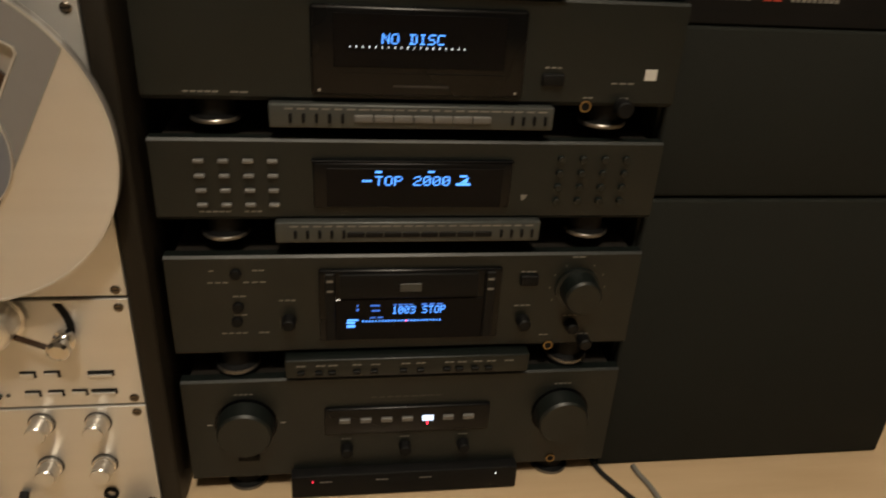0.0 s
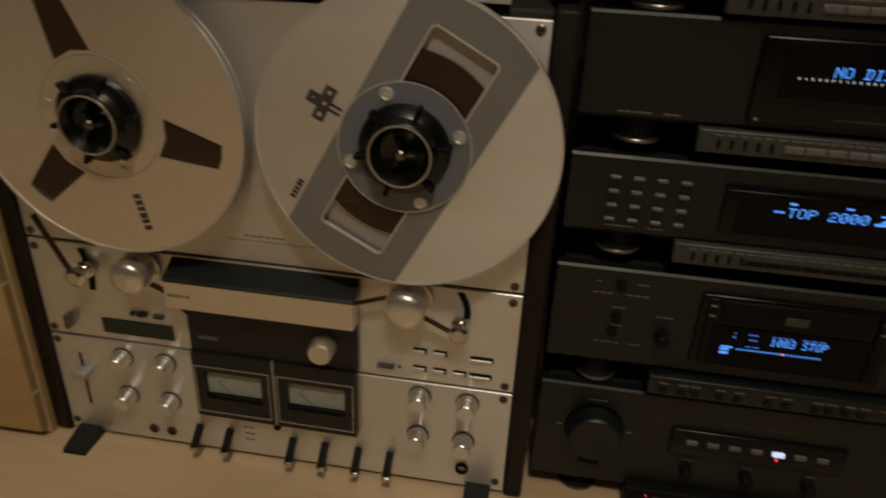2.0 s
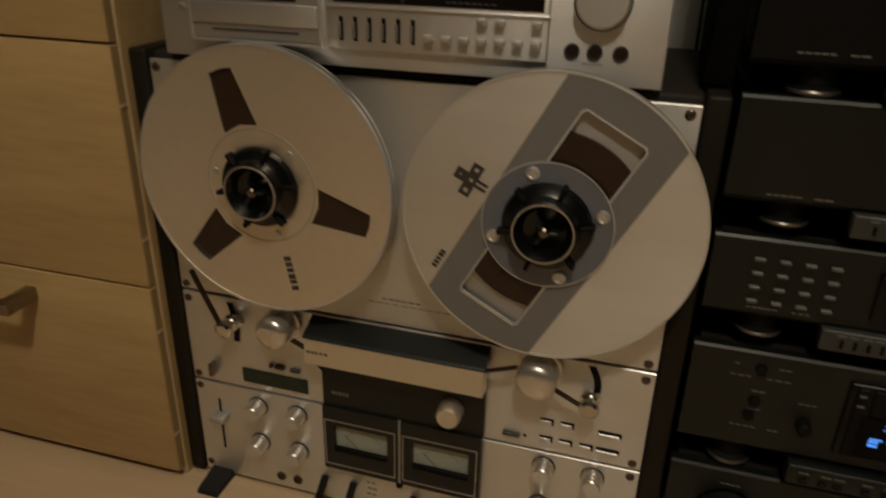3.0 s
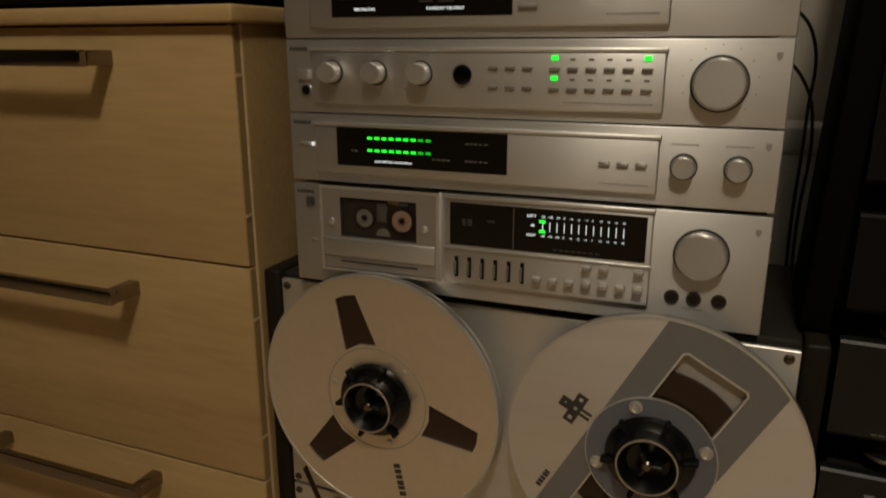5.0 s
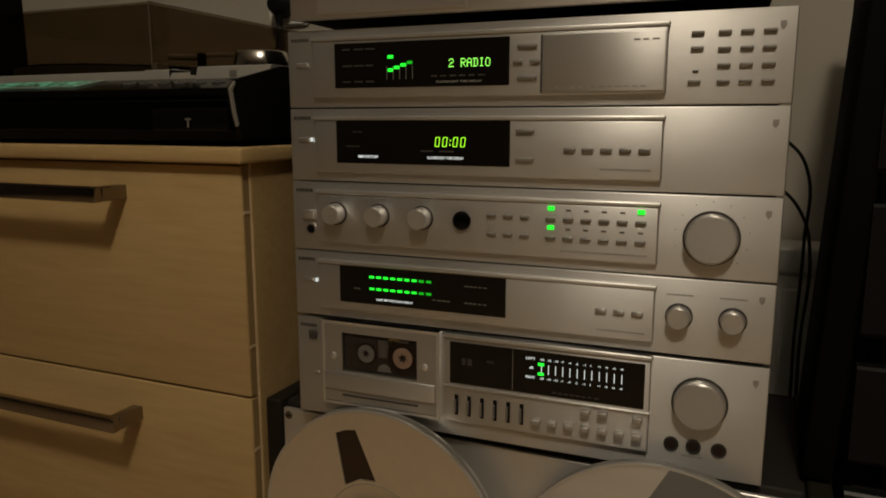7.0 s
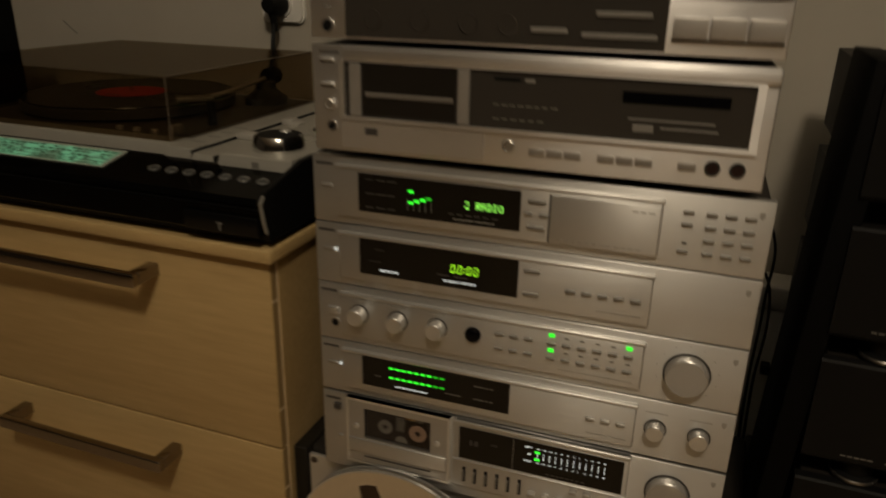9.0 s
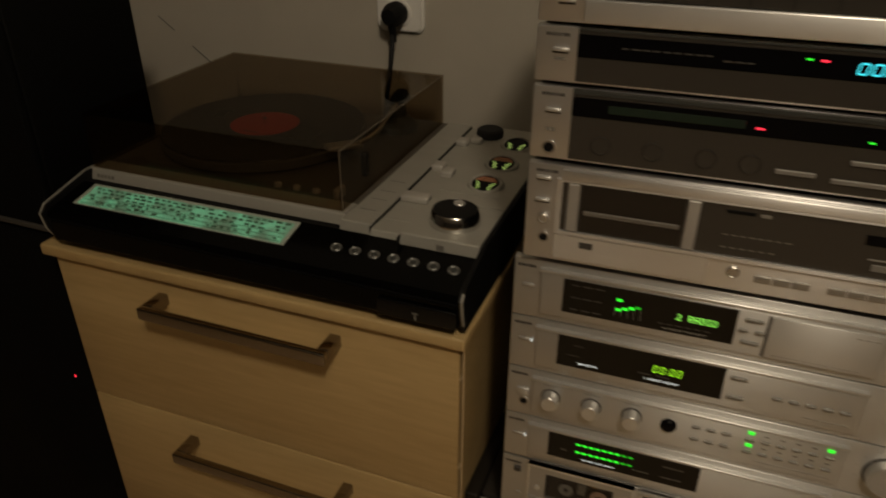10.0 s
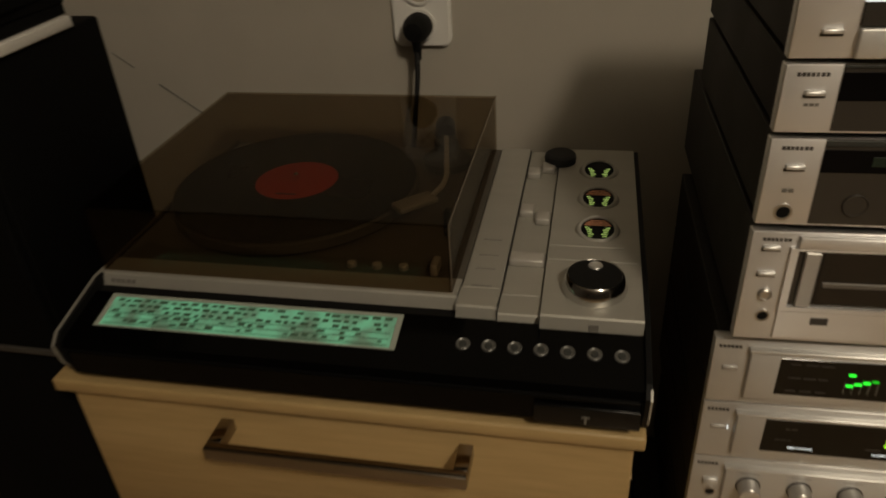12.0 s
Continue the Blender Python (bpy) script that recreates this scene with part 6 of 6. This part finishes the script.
print_bars(u, (0.0360, 0.0420, 0.2455, 1), (0.0550, 0.0630, 0.2455, 1), (0.0720, 0.0830, 0.2455, 2), (0.0340, 0.0530, 0.2340, 3), (0.0640, 0.0850, 0.2340, 3), (0.0540, 0.0660, 0.2200, 2), (0.0540, 0.0660, 0.2010, 2), (0.0420, 0.0660, 0.1820, 4), (0.0740, 0.0840, 0.1820, 2), (0.0930, 0.1090, 0.2150, 3), (0.3090, 0.3240, 0.2405, 3), (0.3060, 0.3220, 0.2050, 3), (0.3550, 0.3680, 0.2550, 2), (0.3330, 0.3420, 0.1720, 2), (0.3670, 0.3830, 0.1720, 3), (0.3540, 0.3680, 0.1930, 3))
for x, z in ((0.0580, 0.2100), (0.0560, 0.1950), (0.0580, 0.2430)):
    part("round_key", turned((x, 0, z), "y", [(0, 0.0050), (-0.003, 0.0046), (-0.0036, 0.0036), (-0.0036, 0.0004)], 20), BLACK_MATT, u)
part("record_knob", turned((0.3635, 0.0, 0.2240), "y", [(0, 0.0205), (-0.003, 0.0205), (-0.004, 0.0180), (-0.020, 0.0170), (-0.0225, 0.0152), (-0.0223, 0.0005)], 56), BLACK, u)
part("knob_ticks", joined(*[block(0.3635 + 0.0262 * math.cos(radians(a)) - 0.0004, 0.3635 + 0.0262 * math.cos(radians(a)) + 0.0004, -0.0002, 0.0004, 0.2240 + 0.0262 * math.sin(radians(a)) - 0.001, 0.2240 + 0.0262 * math.sin(radians(a)) + 0.001, 0) for a in (0, 30, 60, 120, 150, 180, 210)]), PRINT_GREY, u)
for x, z in ((0.1010, 0.1950), (0.3150, 0.1895), (0.3620, 0.1840), (0.3770, 0.1660)):
    part("small_knob", turned((x, 0, z), "y", [(0, 0.0065), (-0.010, 0.0060), (-0.0115, 0.0046), (-0.0113, 0.0004)], 24), BLACK_MATT, u)
part("power_key", block(0.3085, 0.3250, -0.004, 0.002, 0.2280, 0.2385, 0.0012, 2), BLACK_MATT, u)
socket_hole(u, 0.3430, 0.1605, 0.0, 0.0046, GOLD)
bar = part("key_bar", block(0.096, 0.3235, -0.010, 0.006, 0.1375, 0.1575, 0.0015, 2), BLACK, u)
for x in (0.1100, 0.1260, 0.1380, 0.1610, 0.1770, 0.2040, 0.2200, 0.2450, 0.2570, 0.2720, 0.2850):
    part("bar_key", block(x - 0.0035, x + 0.0035, -0.0128, -0.009, 0.1415, 0.1455, 0.0008), BLACK_MATT, bar)
prints("bar_print", bar, PRINT_GREY, *[(x, x + 0.009, -0.0102, 0.1505, 0.0014, 2, 2) for x in (0.106, 0.124, 0.135, 0.157, 0.174, 0.202, 0.216, 0.243, 0.255, 0.270, 0.283, 0.300)])
# tuner
u = black_unit("tuner", 0.2930, 0.3640, "black tuner with blue lit display and grey number keys", "tuner", 0.021)
p = pod(u, 0.1260, 0.2900, 0.3060, 0.3460)
w = pod_glass(p, 0.1370, 0.2820, 0.3080, 0.3415)
dotted("display_letter", "TOP 2000", 0.1757, -0.0052, 0.3268, 0.0084, 0.0620, LED_BLUE, w, 0.06)
prints("display_flags", w, LED_BLUE, (0.1760, 0.1825, -0.0052, 0.3378, 0.0018, 1, 2), (0.2190, 0.2275, -0.0052, 0.3383, 0.0014, 1, 3), (0.1655, 0.1738, -0.0052, 0.3300, 0.0018, 3, 3))
part("display_arrow", joined(block(0.2430, 0.2550, -0.0054, -0.0050, 0.3270, 0.3290, 0), plate([(0.2460, 0.3295), (0.2520, 0.3295), (0.2535, 0.3340), (0.2525, 0.3340)], [], -0.0054, -0.0050), block(0.2460, 0.2520, -0.0054, -0.0050, 0.3345, 0.3360, 0)), LED_BLUE, w)
part("pod_label", block(0.1250, 0.2910, -0.0046, 0.0, 0.3465, 0.3478, 0.0004), GLASS_BLACK, u)
for i in range(4):
    for j in range(4):
        part("number_key", block(0.0330 + i * 0.0190, 0.0416 + i * 0.0190, -0.0036, 0.002, 0.3443 - j * 0.0126, 0.3476 - j * 0.0126, 0.0008), KEY_PAD, u, "grey number key")
        part("preset_key", turned((0.3320 + i * 0.0190, 0.0, 0.3490 - j * 0.0126), "y", [(0, 0.0033), (-0.0030, 0.0031), (-0.0034, 0.0024), (-0.0034, 0.0004)], 16), BLACK, u)
print_bars(u, (0.0340, 0.0600, 0.3010, 5), (0.0700, 0.0850, 0.3010, 3))
part("faded_badge", plate([(0.3010, 0.3120), (0.3020, 0.3110), (0.3050, 0.3140), (0.3060, 0.3170), (0.3045, 0.3165), (0.3000, 0.3168)], [], -0.0004, 0.0004), PRINT_GREY, u)
key_bar(u, 0.2755, 0.0190, False)
part("bar_keys", joined(*[block(0.1530 + i * 0.0156, 0.1676 + i * 0.0156, -0.0082, -0.006, 0.2805, 0.2855, 0.0006) for i in range(8)]), BLACK_MATT, u)
# disc recorder
u = black_unit("disc_player", 0.3940, 0.4770, "black disc player whose blue display shows it is empty", "disc player", 0.0205)
p = pod(u, 0.1270, 0.2910, 0.4015, 0.4680, -0.006)
w = pod_glass(p, 0.1440, 0.2745, 0.4235, 0.4630, -0.006)
dotted("display_letter", "NO DISC", 0.1797, -0.0072, 0.4414, 0.0078, 0.0472, LED_BLUE, w, 0.06)
part("display_dots", joined(*[moved(block(-0.0002, 0.0002, -0.0074, -0.0069, 0, 0.0019, 0), Matrix.Translation((0.1560 + i * 0.0048, 0, 0.4380)) @ Matrix.Rotation(radians(12), 4, "Y")) for i in range(19)]), LED_PALE, w)
part("pod_print", block(0.189, 0.232, -0.0064, -0.0059, 0.4085, 0.4102, 0), KEY_DIM, p)
part("tray_line", block(0.1440, 0.2745, -0.0064, -0.0059, 0.4190, 0.4196, 0), BLACK_MATT, p)
for x in (0.1330, 0.2850):
    part("pod_screw", turned((x, -0.006, 0.4055), "y", [(0, 0.0012), (-0.0006, 0.001)], 10), KEY_WHITE, p)
print_bars(u, (0.0310, 0.0580, 0.4005, 5), (0.0660, 0.0800, 0.4005, 2), (0.3090, 0.3240, 0.4245, 3), (0.3650, 0.3860, 0.4130, 3), (0.3430, 0.3520, 0.4010, 2), (0.3740, 0.3820, 0.4010, 2))
part("sticker", block(0.3920, 0.4020, -0.0006, 0.0004, 0.4165, 0.4255, 0.0002), GREY_PAPER, u, "small white sticker")
part("power_key", block(0.3070, 0.3250, -0.004, 0.002, 0.4110, 0.4205, 0.0014, 2), BLACK_MATT, u)
socket_hole(u, 0.3460, 0.3945, 0.0, 0.0047, GOLD)
part("level_knob", turned((0.3770, 0.0, 0.3945), "y", [(0, 0.0075), (-0.010, 0.0070), (-0.0115, 0.0055), (-0.0113, 0.0004)], 28), BLACK_MATT, u)
key_bar(u, 0.3755, 0.0190)
# the dark units above
for name, z0, z1, gap, label in (("cassette_recorder", 0.5000, 0.5780, 0.0225, "black cassette recorder with a red standby light"), ("equaliser", 0.6000, 0.7000, 0.0215, "black equaliser, switched off"), ("disc_changer", 0.7220, 0.8200, 0.0215, "black disc changer, switched off"), ("surround_amplifier", 0.8420, 0.9350, 0.0215, "black amplifier on top of the stack, switched off")):
    u = black_unit(name, z0, z1, label, name.replace("_", " "), gap, skin=BLACK_MATT)
    p = pod(u, 0.1270, 0.2910, z0 + 0.010, z1 - 0.010)
    pod_glass(p, 0.1440, 0.2745, z0 + 0.030, z1 - 0.014)
    print_bars(u, (0.0310, 0.0580, z0 + 0.009, 5), (0.0660, 0.0800, z0 + 0.009, 2))
    b = key_bar(u, z0 - 0.0195, 0.0190)
    if name == "cassette_recorder":
        part("red_light", block(0.1290, 0.1302, -0.0126, -0.0095, z0 - 0.0060, z0 - 0.0040, 0), LED_RED, b)


rack = thing("rack_post", (-0.018, 0.03, 0.4782), "tall black wooden post leaning slightly on the tape recorder", "post")
part("post", moved(block(-0.0250, -0.0032, 0.004, 0.130, -0.120, 0.350, 0.0015, 2), Matrix.Translation((0, 0, 0.600)) @ Matrix.Rotation(radians(2.6), 4, "Y")), DEEP_BLACK, rack)


# ---- loudspeakers and boxes on both sides ----
def speaker(name, x0, x1, y0, y1, z0, z1, label, trim=False, skin=None, cloth=None):
    s = thing(name, ((x0 + x1) / 2, (y0 + y1) / 2, z0), label, "loudspeaker")
    part("cabinet", block(x0, x1, y0 + 0.012, y1, z0, z1, 0.004, 2), skin or BLACK_MATT, s)
    part("grille", block(x0 + 0.001, x1 - 0.001, y0, y0 + 0.0115, z0 + 0.001, z1 - 0.001, 0.003, 2), cloth or CLOTH, s, "black cloth grille")
    if trim:
        part("trim_strip", block(x0 + 0.002, x1 - 0.002, y0 - 0.003, y0 + 0.002, z0 - 0.000, z0 + 0.008, 0.001), PRINT_DARK, s)
    return s


speaker("floor_speaker", 0.4215, 0.760, 0.013, 0.27, FLOOR + 0.0005, 0.3065, "black loudspeaker with cloth grille, on the floor", skin=VINYL_WRAP, cloth=CLOTH_WORN)
speaker("shelf_speaker", 0.4215, 0.760, 0.015, 0.27, 0.3070, 0.4590, "black loudspeaker lying on the lower one", skin=VINYL_WRAP, cloth=CLOTH_WORN)
box = thing("printed_box", (0.55, 0.1, 0.4595), "black printed carton with red and white lettering", "box")
part("carton", block(0.4215, 0.760, 0.017, 0.21, 0.4595, 0.60, 0.001), BLACK_MATT, box)
part("print_red", bars(0.488, 0.505, 0.0169, 0.4790, 0.0035, 2, 2), surface("red_print", (0.45, 0.05, 0.03), 0.5), box)
prints("print_white", box, PRINT_GREY, (0.450, 0.478, 0.0169, 0.4790, 0.003, 6, 2), (0.512, 0.555, 0.0169, 0.4790, 0.003, 9, 4))

low = thing("subwoofer", (-1.34, 0.1, FLOOR), "black box loudspeaker with a red standby light, beside the chest", "loudspeaker")
part("cabinet", block(-1.55, -1.138, 0.006, 0.25, FLOOR, 0.722, 0.004, 2), DEEP_BLACK, low)
part("grille", block(-1.544, -1.142, -0.006, 0.0055, 0.02, 0.715, 0.005, 2), CLOTH, low, "black cloth grille")
part("standby_light", turned((-1.192, -0.0055, 0.4510), "y", [(0, 0.0018), (-0.002, 0.0016), (-0.0024, 0.0004)], 12), LED_RED, low)
speaker("bookshelf_speaker", -1.55, -1.136, -0.012, 0.210, 0.7225, 1.0310, "black loudspeaker standing on the black box, cases on top", True, DEEP_BLACK)
cases = thing("white_case", (-1.28, 0.1, 1.031), "white flat plastic case lying on the loudspeaker", "case")
part("shell", block(-1.410, -1.130, 0.030, 0.160, 1.0315, 1.0435, 0.002, 2), GREY_PAPER, cases)
for x, z in ((-1.330, 1.0310), (-1.320, 1.0410)):
    part("notch", block(x, x + 0.055, 0.0280, 0.0306, z, z + 0.0032, 0), PRINT_DARK, cases)
for k, (x, a, label) in enumerate(((-1.134, 2.0, "dark plastic disc case"), (-1.140, -1.5, "dark plastic disc case"), (-1.130, 3.0, "black disc case with a pale spine"))):
    z = 1.0440 + 0.0112 * k
    c = thing("disc_case", (x - 0.13, 0.09, z), label + " in a small pile", "disc case", "disc cases in the pile")
    turn = Matrix.Translation((x, 0.04, 0)) @ Matrix.Rotation(radians(a), 4, "Z")
    part("shell", moved(block(-0.270, 0.0, 0.0, 0.125, z, z + 0.0108, 0.001), turn), DEEP_BLACK, c)
    part("spine_print", moved(block(-0.200, -0.020, -0.0006, 0.0004, z + 0.003, z + 0.0078, 0), turn), PRINT_DARK if k < 2 else PRINT_GREY, c)


# ---- cables ----
tagged(tube("speaker_cable", [(0.418, 0.05, FLOOR + 0.003), (0.421, 0.008, FLOOR + 0.003), (0.434, -0.02, FLOOR + 0.003), (0.455, -0.06, FLOOR + 0.003), (0.47, -0.14, FLOOR + 0.003)], 0.0028, RUBBER), "thin black cable on the floor", "cable")
tagged(tube("speaker_cable", [(0.462, 0.008, FLOOR + 0.003), (0.464, -0.004, FLOOR + 0.003), (0.469, -0.02, FLOOR + 0.003), (0.474, -0.05, FLOOR + 0.003), (0.49, -0.14, FLOOR + 0.003)], 0.0028, PRINT_GREY), "thin grey cable on the floor", "cable")
for dx, dz in ((0.0, 0.025), (0.006, -0.03)):
    tagged(tube("signal_cable", [(-0.10, 0.275, 0.735 + dz), (-0.055, 0.30, 0.715 + dz), (-0.030, 0.31, 0.685 + dz), (-0.026 + dx, 0.305, 0.62), (-0.028 + dx, 0.30, 0.50), (-0.024 + dx, 0.30, 0.36)], 0.0018, RUBBER), "black signal cable hanging behind the units", "cable")
